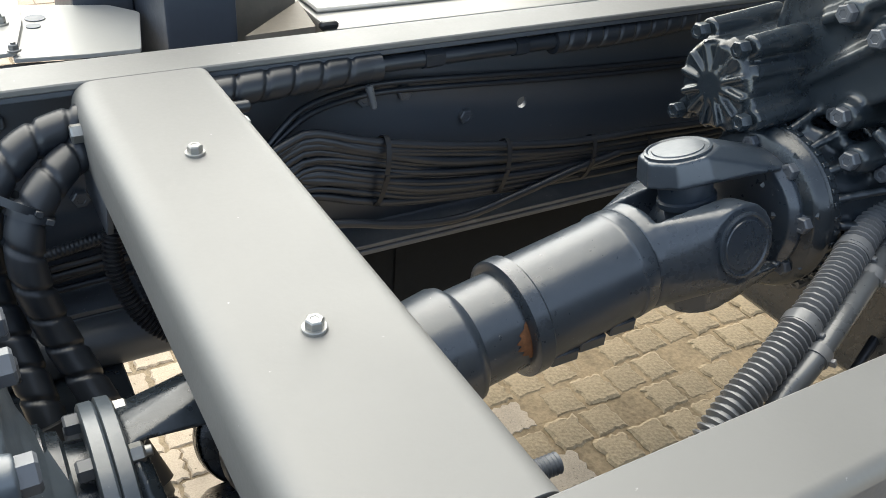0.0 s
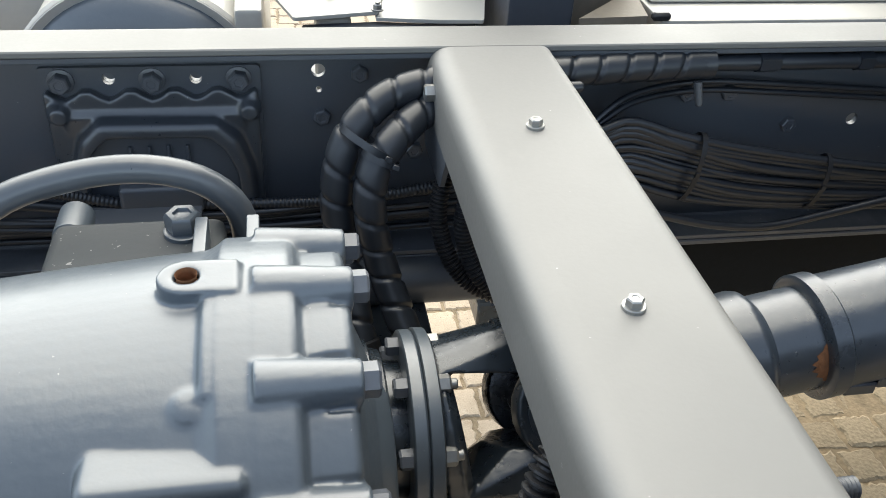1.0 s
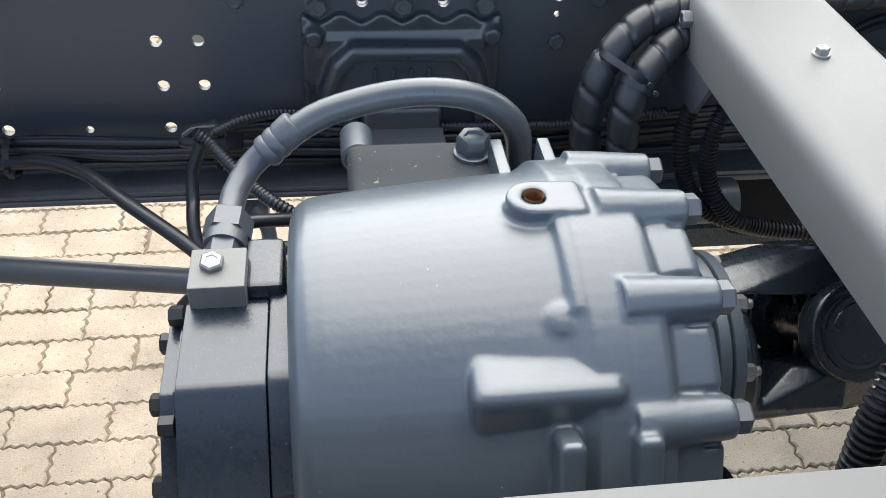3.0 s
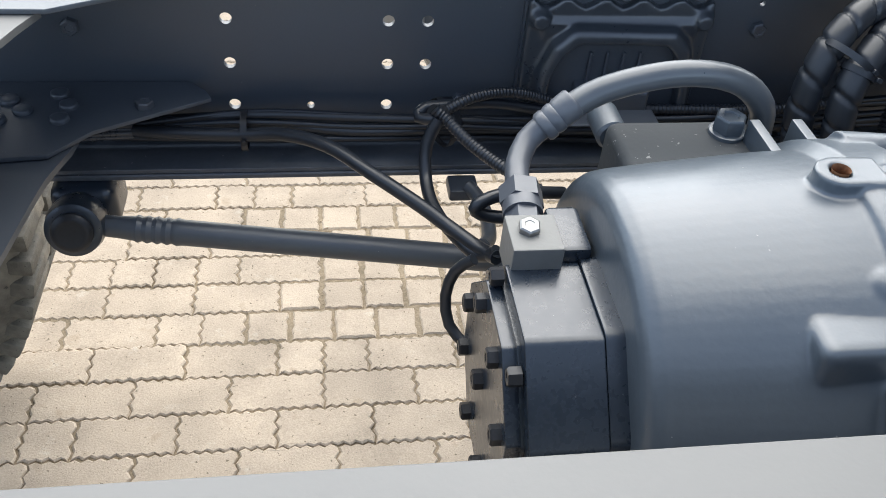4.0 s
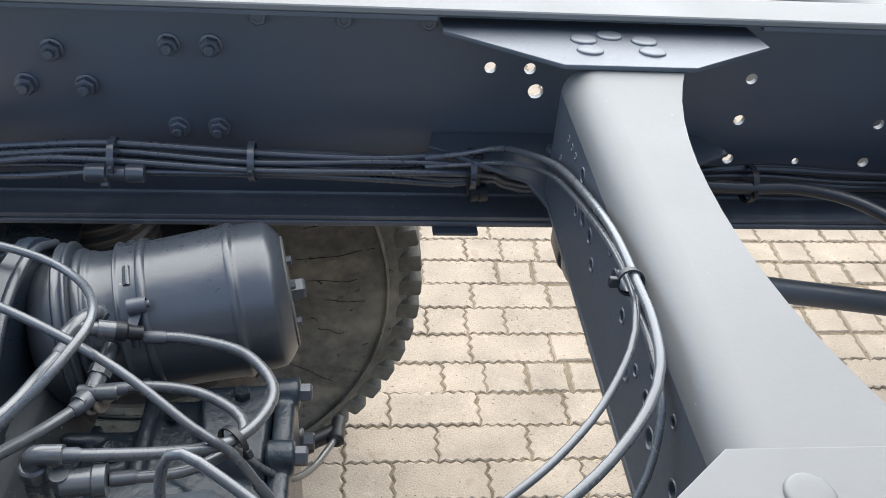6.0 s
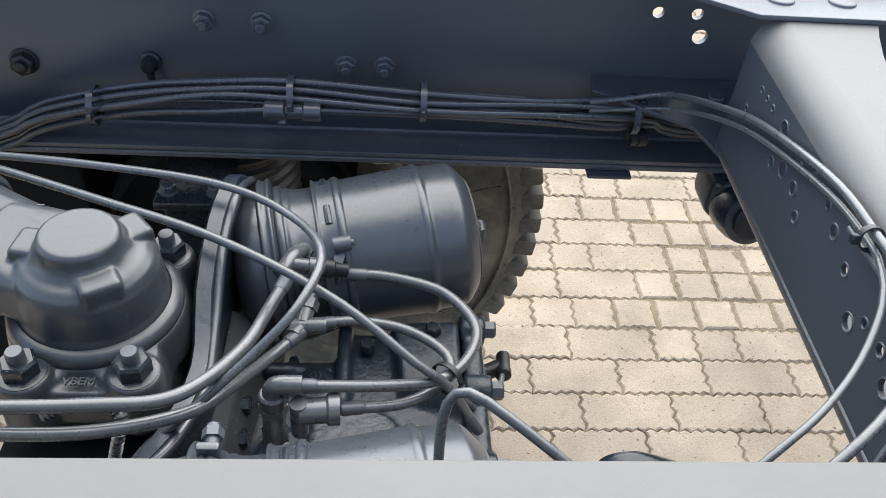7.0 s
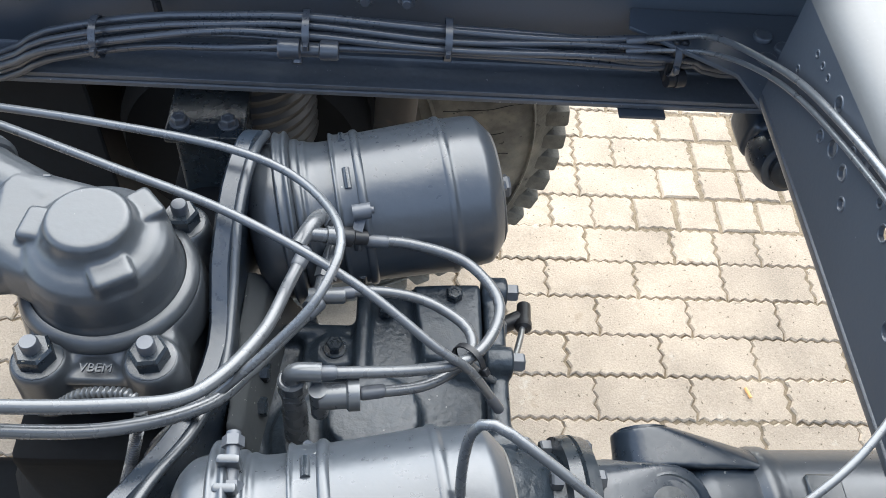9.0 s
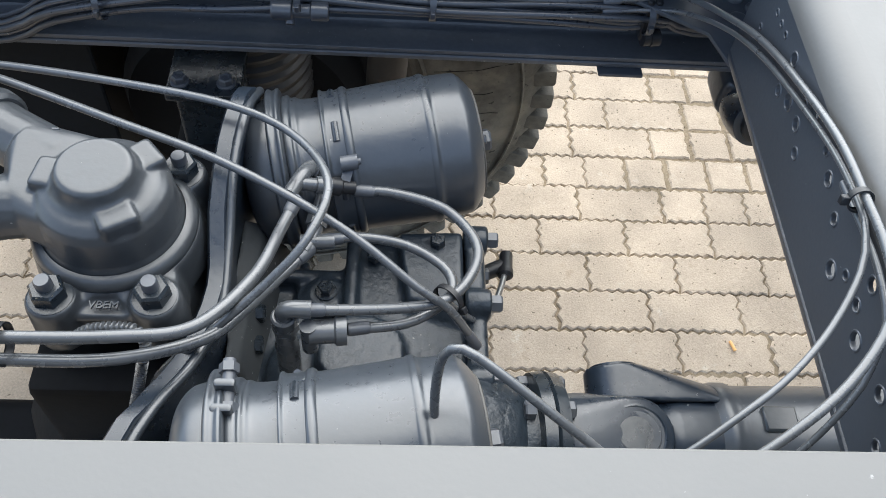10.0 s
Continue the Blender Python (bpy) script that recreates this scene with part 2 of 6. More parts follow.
def sweep(points, r, segs=12, step=0.012, ribs=0.0, rib_len=0.006, spiral=0.0, pitch=0.04):
    """A round tube along a line; ribs for corrugated pipe, spiral for a wound sleeve."""
    pts = spline(points, rib_len / 4 if ribs else (pitch / 26 if spiral else step))
    nrm = None
    vs, fs = [], []
    run = 0.0
    for i, c in enumerate(pts):
        d = (pts[min(i + 1, len(pts) - 1)] - pts[max(i - 1, 0)]).normalized()
        if nrm is None:
            nrm = d.orthogonal().normalized()
        nrm = (nrm - d * nrm.dot(d)).normalized()
        b = d.cross(nrm)
        if i:
            run += (c - pts[i - 1]).length
        rr = r + (ribs if i % 4 < 2 else -1.3 * ribs) if ribs else r
        for k in range(segs):
            a = 2 * math.pi * k / segs
            q = rr
            if spiral:
                ph = (run / pitch + k / segs) % 1.0
                q = r - spiral * (0.5 + 0.5 * math.cos(2 * math.pi * ph)) ** 16
            vs.append(c + nrm * (q * math.cos(a)) + b * (q * math.sin(a)))
    for i in range(len(pts) - 1):
        for k in range(segs):
            k2 = (k + 1) % segs
            fs.append((i * segs + k, i * segs + k2, (i + 1) * segs + k2, (i + 1) * segs + k))
    fs.append(tuple(range(segs - 1, -1, -1)))
    fs.append(tuple((len(pts) - 1) * segs + k for k in range(segs)))
    bm = bmesh.new()
    bv = [bm.verts.new(v) for v in vs]
    for f in fs:
        bm.faces.new([bv[i] for i in f])
    return bm


def circle2(cx, cy, r, n=18):
    return [(cx + r * math.cos(2 * math.pi * k / n), cy + r * math.sin(2 * math.pi * k / n)) for k in range(n)]


def plate(outer, thick, to3, holes=(), bevel=0.0):
    """A flat plate from a 2D outline with round holes; to3(u, v, w) places it."""
    bm = bmesh.new()
    for loop in (outer, *holes):
        vs = [bm.verts.new((u, v, 0)) for u, v in loop]
        for i in range(len(vs)):
            bm.edges.new((vs[i], vs[(i + 1) % len(vs)]))
    if holes:
        bmesh.ops.triangle_fill(bm, use_beauty=True, use_dissolve=False, edges=bm.edges[:])
    else:
        bm.faces.new(bm.verts[:])
    ret = bmesh.ops.extrude_face_region(bm, geom=bm.faces[:])
    for v in [g for g in ret["geom"] if isinstance(g, bmesh.types.BMVert)]:
        v.co.z += thick
    bmesh.ops.recalc_face_normals(bm, faces=bm.faces)
    if bevel:
        ed = [e for e in bm.edges if len(e.link_faces) == 2 and e.calc_face_angle(0) > 0.9]
        bmesh.ops.bevel(bm, geom=ed, offset=bevel, segments=2, affect="EDGES", profile=0.5)
    for v in bm.verts:
        v.co = Vector(to3(v.co.x, v.co.y, v.co.z))
    return bm


def fillet(poly, radii, n=5):
    """Round the corners of a 2D outline."""
    out = []
    m = len(poly)
    for i, (c, r) in enumerate(zip(poly, radii)):
        c = Vector(c)
        if r <= 0:
            out.append(tuple(c))
            continue
        a, b = (Vector(poly[i - 1]) - c), (Vector(poly[(i + 1) % m]) - c)
        half = a.angle(b) / 2
        d = min(r / math.tan(half), a.length * 0.49, b.length * 0.49)
        p0, p1 = c + a.normalized() * d, c + b.normalized() * d
        for k in range(n + 1):
            t = k / n
            out.append(tuple((1 - t) ** 2 * p0 + 2 * t * (1 - t) * c + t * t * p1))
    return out


def profile_sweep(poly, lo, hi, to3):
    """A closed 2D section pulled straight from lo to hi."""
    bm = bmesh.new()
    a = [bm.verts.new(to3(lo, u, v)) for u, v in poly]
    b = [bm.verts.new(to3(hi, u, v)) for u, v in poly]
    n = len(poly)
    for i in range(n):
        bm.faces.new((a[i], a[(i + 1) % n], b[(i + 1) % n], b[i]))
    bm.faces.new(a[::-1])
    bm.faces.new(b)
    return bm


bolt_meshes = {}


def bolt(parent, pos, axis=(0, 0, 1), r=0.010, h=0.009, mat=None, washer=0.0, stud=0.0, name="bolt", round_head=False):
    """A hexagon head (r: across the corners, halved) with a washer and, on nuts, the end of its stud."""
    mat = mat or M_BOLT
    key = (r, h, washer, stud, mat.name, round_head)
    if key not in bolt_meshes:
        bits = []
        z = 0.0
        if washer:
            bits.append(lathe([(0, washer), (0.0022, washer), (0.0028, washer * 0.93)], (0, 0, 0), (0, 0, 1), 20))
            z = 0.0026
        if round_head:
            bits.append(lathe([(z, r), (z + h * 0.45, r * 0.985), (z + h * 0.8, r * 0.93), (z + h * 0.95, r * 0.8), (z + h, r * 0.5), (z + h, r * 0.1)], (0, 0, 0), (0, 0, 1), 28))
        else:
            bits.append(lathe([(z, r), (z + h * 0.84, r), (z + h, r * 0.84), (z + h, r * 0.5), (z + h * 0.93, r * 0.42)], (0, 0, 0), (0, 0, 1), 6))
        if stud:
            bits.append(lathe([(z + h * 0.5, r * 0.52), (z + h + stud * 0.85, r * 0.52), (z + h + stud, r * 0.42)], (0, 0, 0), (0, 0, 1), 14))
        bm = join(*bits)
        bmesh.ops.recalc_face_normals(bm, faces=bm.faces)
        for f in bm.faces:
            f.smooth = True
        for ed in bm.edges:
            ed.smooth = len(ed.link_faces) == 2 and ed.calc_face_angle(0) < (1.2 if round_head else 0.6)
        me = bpy.data.meshes.new(name)
        bm.to_mesh(me)
        bm.free()
        me.materials.append(mat)
        bolt_meshes[key] = me
    ob = new(name, bolt_meshes[key])
    m = rot_to(axis) @ Matrix.Rotation(random.uniform(0, 1.04), 4, "Z")
    ob.parent = parent
    ob.matrix_local = Matrix.Translation(Vector(pos) - world_loc(parent)) @ m
    return ob


def casting(name, bits, mat, parent, voxel=0.003, rounds=6, label=""):
    """Overlapping closed solids run together into one rounded casting."""
    ob = part(name, join(*bits), mat, parent, label, smooth=0)
    rem = ob.modifiers.new("fuse", "REMESH")
    rem.mode, rem.voxel_size, rem.use_smooth_shade = "VOXEL", voxel, True
    sm = ob.modifiers.new("soften", "SMOOTH")
    sm.factor, sm.iterations = 0.5, rounds
    return ob


def tie(parent, pos, axis, r, w=0.005, mat=None, squash=1.0, name="cable_tie"):
    """A strap round a bundle with its square lock."""
    mat = mat or M_BLACK
    a = Vector(axis).normalized()
    b1 = lathe([(-w / 2, r), (-w / 2, r + 0.0016), (w / 2, r + 0.0016), (w / 2, r)], (0, 0, 0), a, 20, caps=False)
    side = a.cross(Vector((0, 0, 1)))
    side = side.normalized() if side.length > 0.1 else Vector((0, -1, 0))
    if side.y > 0:
        side = -side
    b2 = box((-0.004, -0.004, -0.003), (0.004, 0.004, 0.003), 0.0008, 1)
    bmesh.ops.transform(b2, matrix=Matrix.Translation(side * (r + 0.003)) @ rot_to(a), verts=b2.verts)
    bm = join(b1, b2)
    for v in bm.verts:
        v.co.y *= squash
    bmesh.ops.translate(bm, vec=Vector(pos), verts=bm.verts)
    return part(name, bm, mat, parent)


def hose(name, points, r, mat, label, category="hose", group="", **kw):
    p0 = Vector(points[0])
    t = thing(name, p0, label, category, group)
    part("tube", sweep(points, r, **kw), mat, t, smooth=75 if "spiral" in kw else 40)
    if name in ("brake_hose", "air_hose"):
        for a, b in ((points[0], points[1]), (points[-1], points[-2])):
            part("end_sleeve", lathe([(0, r * 1.05), (0.002, r * 1.22), (0.020, r * 1.22), (0.023, r * 1.0)], a, Vector(b) - Vector(a), 18), M_BOLT, t)
    return t


def hull(points):
    bm = bmesh.new()
    for p in points:
        bm.verts.new(p)
    bmesh.ops.convex_hull(bm, input=bm.verts[:])
    loose = [v for v in bm.verts if not v.link_faces]
    bmesh.ops.delete(bm, geom=loose, context="VERTS")
    return bm


def ring(c, axis, r, n=24):
    m = rot_to(axis)
    return [Vector(c) + m.to_3x3() @ Vector((r * math.cos(2 * math.pi * k / n), r * math.sin(2 * math.pi * k / n), 0)) for k in range(n)]


def arc_strip(x0, x1, r0, r1, a0, a1, cy, cz, n=10, edge=0.004):
    """A raised band on a barrel that lies along x, from angle a0 to a1 (degrees from the top)."""
    bm = bmesh.new()
    rows = []
    for k in range(n + 1):
        a = radians(a0 + (a1 - a0) * k / n)
        sec = [(x0, r0), (x0, r1 - edge), (x0 + edge * 0.3, r1 - edge * 0.3), (x0 + edge, r1), (x1 - edge, r1), (x1 - edge * 0.3, r1 - edge * 0.3), (x1, r1 - edge), (x1, r0)]
        rows.append([bm.verts.new((x, cy + r * math.sin(a), cz + r * math.cos(a))) for x, r in sec])
    for p, q in zip(rows, rows[1:]):
        for k in range(7):
            bm.faces.new((p[k], p[k + 1], q[k + 1], q[k]))
    bm.faces.new(rows[0])
    bm.faces.new(rows[-1][::-1])
    return bm

# ---- frame rails ----
TOP, BOT = 1.165, 0.866
Y_WEB, Y_EDGE = 0.760, 0.697          # far rail: web face and flange edge
N_EDGE, N_WEB = 0.041, -0.022         # near rail
X0, X1 = -2.6, 3.2


def rail(name, y_web, y_edge, side, holes, label):
    t = thing(name, (0, y_web, BOT), label, "frame rail", "truck frame rails")
    out = y_web + side * 0.008
    web = plate([(X0, BOT + 0.012), (X1, BOT + 0.012), (X1, TOP - 0.012), (X0, TOP - 0.012)], 0.008,
                lambda u, v, w: (u, y_web + side * w, v), [circle2(x, z, r) for x, z, r in holes])
    part("web", web, M_FRAME, t, smooth=30)
    for nm, za, zb in (("top_flange", TOP - 0.008, TOP), ("bottom_flange", BOT, BOT + 0.008)):
        up = 1 if nm == "top_flange" else -1
        z_out = TOP if up > 0 else BOT
        bend = [(out - side * 0.012 + side * 0.012 * math.sin(a), z_out - up * 0.012 + up * 0.012 * math.cos(a)) for a in (0, 0.4, 0.8, 1.2, 1.57)]
        inner = [(out - side * 0.008, z_out - up * 0.012), (out - side * 0.010, z_out - up * 0.0095), (out - side * 0.014, z_out - up * 0.008)]
        poly = [(y_edge + side * 0.0015, z_out), *bend, *inner, (y_edge + side * 0.0015, z_out - up * 0.008), (y_edge, z_out - up * 0.0065), (y_edge, z_out - up * 0.0015)]
        part(nm, profile_sweep(poly, X0, X1, lambda s, u, v: (s, u, v)), M_TOP_LIT if up > 0 else M_FLANGE, t, smooth=30)
    return t


HOLES = [(0.0, 1.060, 0.0075), (0.0, 1.0, 0.0075), (0.001, 0.94, 0.0075), (0.098, 0.938, 0.005),
         (0.197, 1.058, 0.0075), (0.246, 1.058, 0.0075), (0.197, 0.998, 0.0075), (0.246, 0.998, 0.0075), (0.197, 0.938, 0.0075),
         (0.441, 1.108, 0.007), (0.538, 1.107, 0.007), (0.680, 1.111, 0.0085), (0.680, 1.086, 0.004), (1.419, 1.024, 0.009),
         (-0.340, 1.066, 0.0075), (-0.290, 1.066, 0.0075), (-0.279, 1.035, 0.010)]
far_rail = rail("frame_rail", Y_WEB, Y_EDGE, 1, HOLES, "grey painted steel channel frame rail with drilled web")
near_rail = rail("frame_rail", N_WEB, N_EDGE, -1, [], "grey painted steel channel frame rail with smooth top flange")
for x0, x1, thick in ((X0, -0.415, 0.0062), (-0.4145, -0.0355, 0.0014), (-0.035, X1, 0.0062)):
    part("liner_lip", box((x0, Y_EDGE + 0.0025, TOP - 0.0088 - thick), (x1, Y_WEB - 0.02, TOP - 0.0088), 0.0006, 1), M_FRAME, far_rail)
part("liner_lip", box((X0, Y_EDGE + 0.0025, BOT + 0.0088), (X1, Y_WEB - 0.02, BOT + 0.015), 0.0006, 1), M_FLANGE, far_rail)
for x, z in ((-0.727, 1.086), (-0.678, 1.086), (-0.727, 0.975), (-0.678, 0.975), (-0.862, 1.075), (-0.83, 1.03), (-0.90, 1.03)):
    bolt(far_rail, (x, Y_WEB, z), (0, -1, 0), 0.012, 0.010, None, 0.014, 0.008, "rail_bolt")
for x, z in ((-0.62, 1.125), (-0.52, 1.125), (-0.42, 1.125), (0.294, 1.111), (0.729, 1.107), (0.683, 1.051), (0.293, 0.945), (-0.18, 1.05),
             (1.16, 1.07), (1.22, 1.07), (1.32, 1.02), (0.80, 1.06), (0.80, 1.0)):
    bolt(far_rail, (x, Y_WEB, z), (0, -1, 0), 0.011, 0.009, None, 0.0, 0.0, "rail_bolt")

bolt(far_rail, (-1.129, Y_WEB, 0.962), (0, -1, 0), 0.015, 0.012, M_BLACK, 0.018, 0.006, "rail_bolt")
part("plug", join(lathe([(0, 0.013), (0.006, 0.013), (0.008, 0.010), (0.02, 0.010), (0.024, 0.007)], (-0.972, Y_WEB, 0.970), (0, -1, 0.1), 18), lathe([(0.0, 0.005), (0.03, 0.005)], (-0.972, Y_WEB - 0.015, 0.965), (0.1, -0.2, -1), 10)), M_BLACK, far_rail, "black plug fitting")

# ---- wide cross member ----
cross = thing("cross_member", (0.87, 0.37, 0.93), "light grey channel cross member with rounded edges bolted between rails", "cross member")
sec = fillet([(0.801, 1.094), (0.801, TOP), (0.947, TOP), (0.947, 1.094), (0.941, 1.094), (0.941, TOP - 0.006), (0.807, TOP - 0.006), (0.807, 1.094)],
             [0, 0.028, 0.018, 0, 0, 0.018, 0.022, 0], 9)
part("channel", profile_sweep(sec, N_EDGE + 0.002, Y_EDGE - 0.0005, lambda s, u, v: (u, s, v)), M_TOP_LIT, cross, smooth=30)
for y in (0.5, 0.226):
    bolt(cross, (0.874, y, TOP), (0, 0, 1), 0.0068, 0.0065, M_STEEL, 0.0090, 0, "flange_bolt")
for y, z in ((0.648, 1.132), (0.648, 1.101), (0.085, 1.125), (0.085, 1.100)):
    bolt(cross, (0.801, y, z), (-1, 0, 0), 0.010, 0.011, M_STEEL, 0.0, 0, "side_bolt")
part("end_bracket", plate(fillet([(0.560, 1.0935), (0.585, 1.046), (0.690, 1.046), (0.690, 1.0935)], [0.004, 0.012, 0.004, 0], 3), 0.006, lambda u, v, w: (0.801 + w, u, v), bevel=0.001), M_FRAME, cross)
part("stud", join(lathe([(0.0015 * k, 0.0068 + (0.0007 if k % 2 else -0.0004)) for k in range(24)], (0.947, 0.09, 1.12), (1, 0, 0), 16), lathe([(0, 0.0135), (0.010, 0.0135)], (0.947, 0.09, 1.12), (1, 0, 0), 6)), M_BOLT, cross, "threaded stud with nut")
for y in (0.62,):
    bolt(cross, (0.947, y, 1.125), (1, 0, 0), 0.011, 0.016, M_STEEL, 0.0, 0, "side_bolt")

# ---- waisted cross member ----
waist = thing("cross_member", (-0.24, 0.37, 0.965), "light grey pressed cross member with waisted top plate and gussets", "cross member")


def waist_outline(scale=1.0, xl=-0.2570, n=14):
    """Straight on one side and drawn in along an arc on the other."""
    pts = [(xl, 0.075), (xl, 0.60)]
    ys = [0.60 + (0.075 - 0.60) * k / n for k in range(n + 1)]
    for y in ys:
        u = (y - 0.345) / 0.262
        pts.append((-0.207 + 0.052 * scale * abs(u) ** 2.2, y))
    return pts


part("top_plate", plate(waist_outline(), 0.008, lambda u, v, w: (u, v, 1.140 + w), bevel=0.0006), M_TOP_LIT, waist)
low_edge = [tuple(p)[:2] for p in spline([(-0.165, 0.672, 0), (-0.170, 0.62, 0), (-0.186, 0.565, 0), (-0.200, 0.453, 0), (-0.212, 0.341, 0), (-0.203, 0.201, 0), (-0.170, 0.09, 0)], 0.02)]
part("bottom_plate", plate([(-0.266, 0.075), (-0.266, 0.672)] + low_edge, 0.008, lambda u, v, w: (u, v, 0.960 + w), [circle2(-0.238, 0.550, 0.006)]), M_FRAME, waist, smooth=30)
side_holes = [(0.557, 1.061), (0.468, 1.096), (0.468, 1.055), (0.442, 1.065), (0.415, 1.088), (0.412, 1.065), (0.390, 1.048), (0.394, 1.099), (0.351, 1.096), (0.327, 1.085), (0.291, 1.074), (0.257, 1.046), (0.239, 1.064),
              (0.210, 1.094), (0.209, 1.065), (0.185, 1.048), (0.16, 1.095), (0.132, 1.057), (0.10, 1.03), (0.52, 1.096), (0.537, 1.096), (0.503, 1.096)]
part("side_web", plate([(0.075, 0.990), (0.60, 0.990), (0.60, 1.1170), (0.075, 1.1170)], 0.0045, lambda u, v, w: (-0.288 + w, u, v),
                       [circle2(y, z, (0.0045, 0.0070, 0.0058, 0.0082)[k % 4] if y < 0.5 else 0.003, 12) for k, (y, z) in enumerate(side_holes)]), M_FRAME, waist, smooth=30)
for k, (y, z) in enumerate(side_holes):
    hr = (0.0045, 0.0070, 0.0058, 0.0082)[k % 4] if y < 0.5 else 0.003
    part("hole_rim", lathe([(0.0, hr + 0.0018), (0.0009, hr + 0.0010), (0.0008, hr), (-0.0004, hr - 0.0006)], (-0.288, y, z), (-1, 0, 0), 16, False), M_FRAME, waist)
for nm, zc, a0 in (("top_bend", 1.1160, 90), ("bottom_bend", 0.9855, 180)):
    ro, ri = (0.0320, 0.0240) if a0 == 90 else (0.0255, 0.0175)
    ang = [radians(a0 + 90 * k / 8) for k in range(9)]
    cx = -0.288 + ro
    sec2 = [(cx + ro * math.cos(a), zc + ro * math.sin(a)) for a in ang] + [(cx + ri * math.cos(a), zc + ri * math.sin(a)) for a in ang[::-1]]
    # Upper bend takes the sky-bright copy, lower bend the plain paint.
    part(nm, profile_sweep(sec2, 0.075, 0.60, lambda s, u, v: (u, s, v)), M_TOP_LIT if a0 == 90 else M_FRAME, waist, smooth=40)
for yy, sgn, nm in ((0.60, 1, "gusset"), (0.077, -1, "gusset")):
    ye = 0.735 if sgn > 0 else 0.0
    outl = [(-0.292, yy - sgn * 0.012), (-0.150, yy - sgn * 0.012), (-0.04, yy + sgn * 0.062), (-0.04, ye), (-0.41, ye), (-0.41, yy + sgn * 0.088)]
    rise = -0.095 if sgn > 0 else 0.0
    part(nm, plate(outl, 0.006, lambda u, v, w: (u, v, 1.1485 + w + (v - 0.588) * rise), bevel=0.0015), M_FRAME if sgn > 0 else M_TOP_LIT, waist)
    for x, dy in (((-0.255, 0.032), (-0.186, 0.032), (-0.255, 0.066), (-0.186, 0.066), (-0.222, 0.082)) if sgn > 0 else ((-0.255, 0.022), (-0.185, 0.022))):
        bolt(waist, (x, yy + sgn * dy, 1.1543 + (yy + sgn * dy - 0.588) * rise), (0, -rise, 1), 0.0150, 0.0030, M_FRAME if sgn > 0 else M_TOP_LIT, 0, 0, "rivet", True)
low = [(-0.284, 0.59), (-0.190, 0.60), (-0.150, 0.647), (-0.022, 0.717), (-0.03, 0.735), (-0.052, 0.757), (-0.408, 0.757), (-0.414, 0.722), (-0.30, 0.645)]
part("lower_gusset", plate(low, 0.006, lambda u, v, w: (u, v, 0.9695 + w), bevel=0.0015), M_FRAME, waist)
bolt(waist, (-0.098, 0.698, 0.9755), (0, 0, 1), 0.011, 0.009, M_BOLT, 0.0, 0, "gusset_bolt")
for x, y in ((-0.255, 0.712), (-0.235, 0.690), (-0.20, 0.725), (-0.185, 0.70), (-0.19, 0.67), (-0.26, 0.67)):
    bolt(waist, (x, y, 0.9755), (0, 0, 1), 0.0115, 0.006, M_FRAME, 0, 0, "rivet", True)

# ---- transfer case ----
CY, CZ = 0.32, 0.92
tc = thing("transfer_case", (0.5, CY, 0.70), "grey painted cast transfer case with ribbed end housing", "gearbox")
barrel = [lathe([(0.356, 0.10), (0.357, 0.165), (0.359, 0.172), (0.364, 0.179), (0.372, 0.184), (0.385, 0.1865), (0.45, 0.193), (0.52, 0.199), (0.565, 0.202), (0.574, 0.207), (0.580, 0.212), (0.606, 0.212)], (0, CY, CZ), (1, 0, 0), 96)]
housing = [lathe([(0.6065, 0.2125), (0.632, 0.2115), (0.638, 0.209), (0.641, 0.203), (0.644, 0.195), (0.650, 0.1915), (0.668, 0.190), (0.676, 0.187), (0.680, 0.180), (0.682, 0.165), (0.688, 0.13), (0.70, 0.10), (0.715, 0.08)], (0, CY, CZ), (1, 0, 0), 112)]
for a in range(28, -336, -26):
    ca, sa = math.cos(radians(a)), math.sin(radians(a))
    y, z = CY + 0.200 * sa, CZ + 0.200 * ca
    foot = box((0.62, -0.0185, -0.03), (0.682, 0.0185, 0.0), 0.004, 2)
    bmesh.ops.transform(foot, matrix=Matrix.Translation((0, y, z)) @ Matrix.Rotation(radians(-a), 4, "X"), verts=foot.verts)
    housing += [lathe([(0.606, 0.0215), (0.64, 0.0195), (0.66, 0.0180), (0.682, 0.0165), (0.684, 0.0155)], (0, y, z), (1, 0, 0), 28), foot,
                arc_strip(0.638, 0.6805, 0.15, 0.2015, a - 6.6, a - 19.4, CY, CZ, 8, 0.008)]
    bolt(tc, (0.6835, y, z), (1, 0, 0), 0.0135, 0.013, M_BOLT, 0, 0, "housing_bolt")
# lifting eye, ridge and pads
lug2 = [(0.600, 0.310), (0.600, 0.355), (0.556, 0.356)] + [(0.556 + 0.024 * math.cos(radians(t)), 0.333 + 0.023 * math.sin(radians(t))) for t in range(100, 261, 20)] + [(0.556, 0.310)]
barrel.append(plate([(0.557 + (u - 0.557) * 0.92, 0.333 + (v - 0.333) * 0.9) for u, v in lug2], 0.026, lambda u, v, w: (u, v, 1.110 + w), [circle2(0.557, 0.333, 0.0095, 20)], bevel=0.002))
part("threaded_hole", lathe([(0.016, 0.0086), (0.012, 0.0076), (0.008, 0.0086), (0.004, 0.0076), (0.0, 0.0086), (0.0, 0.001)], (0.557, 0.333, 1.121), (0, 0, 1), 20, False), M_RUST, tc, "rusty threaded hole")
barrel.append(hull(ring((0.556, 0.335, 1.113), (0, 0, 1), 0.018) + ring((0.553, 0.338, 1.08), (0, 0, 1), 0.026)))
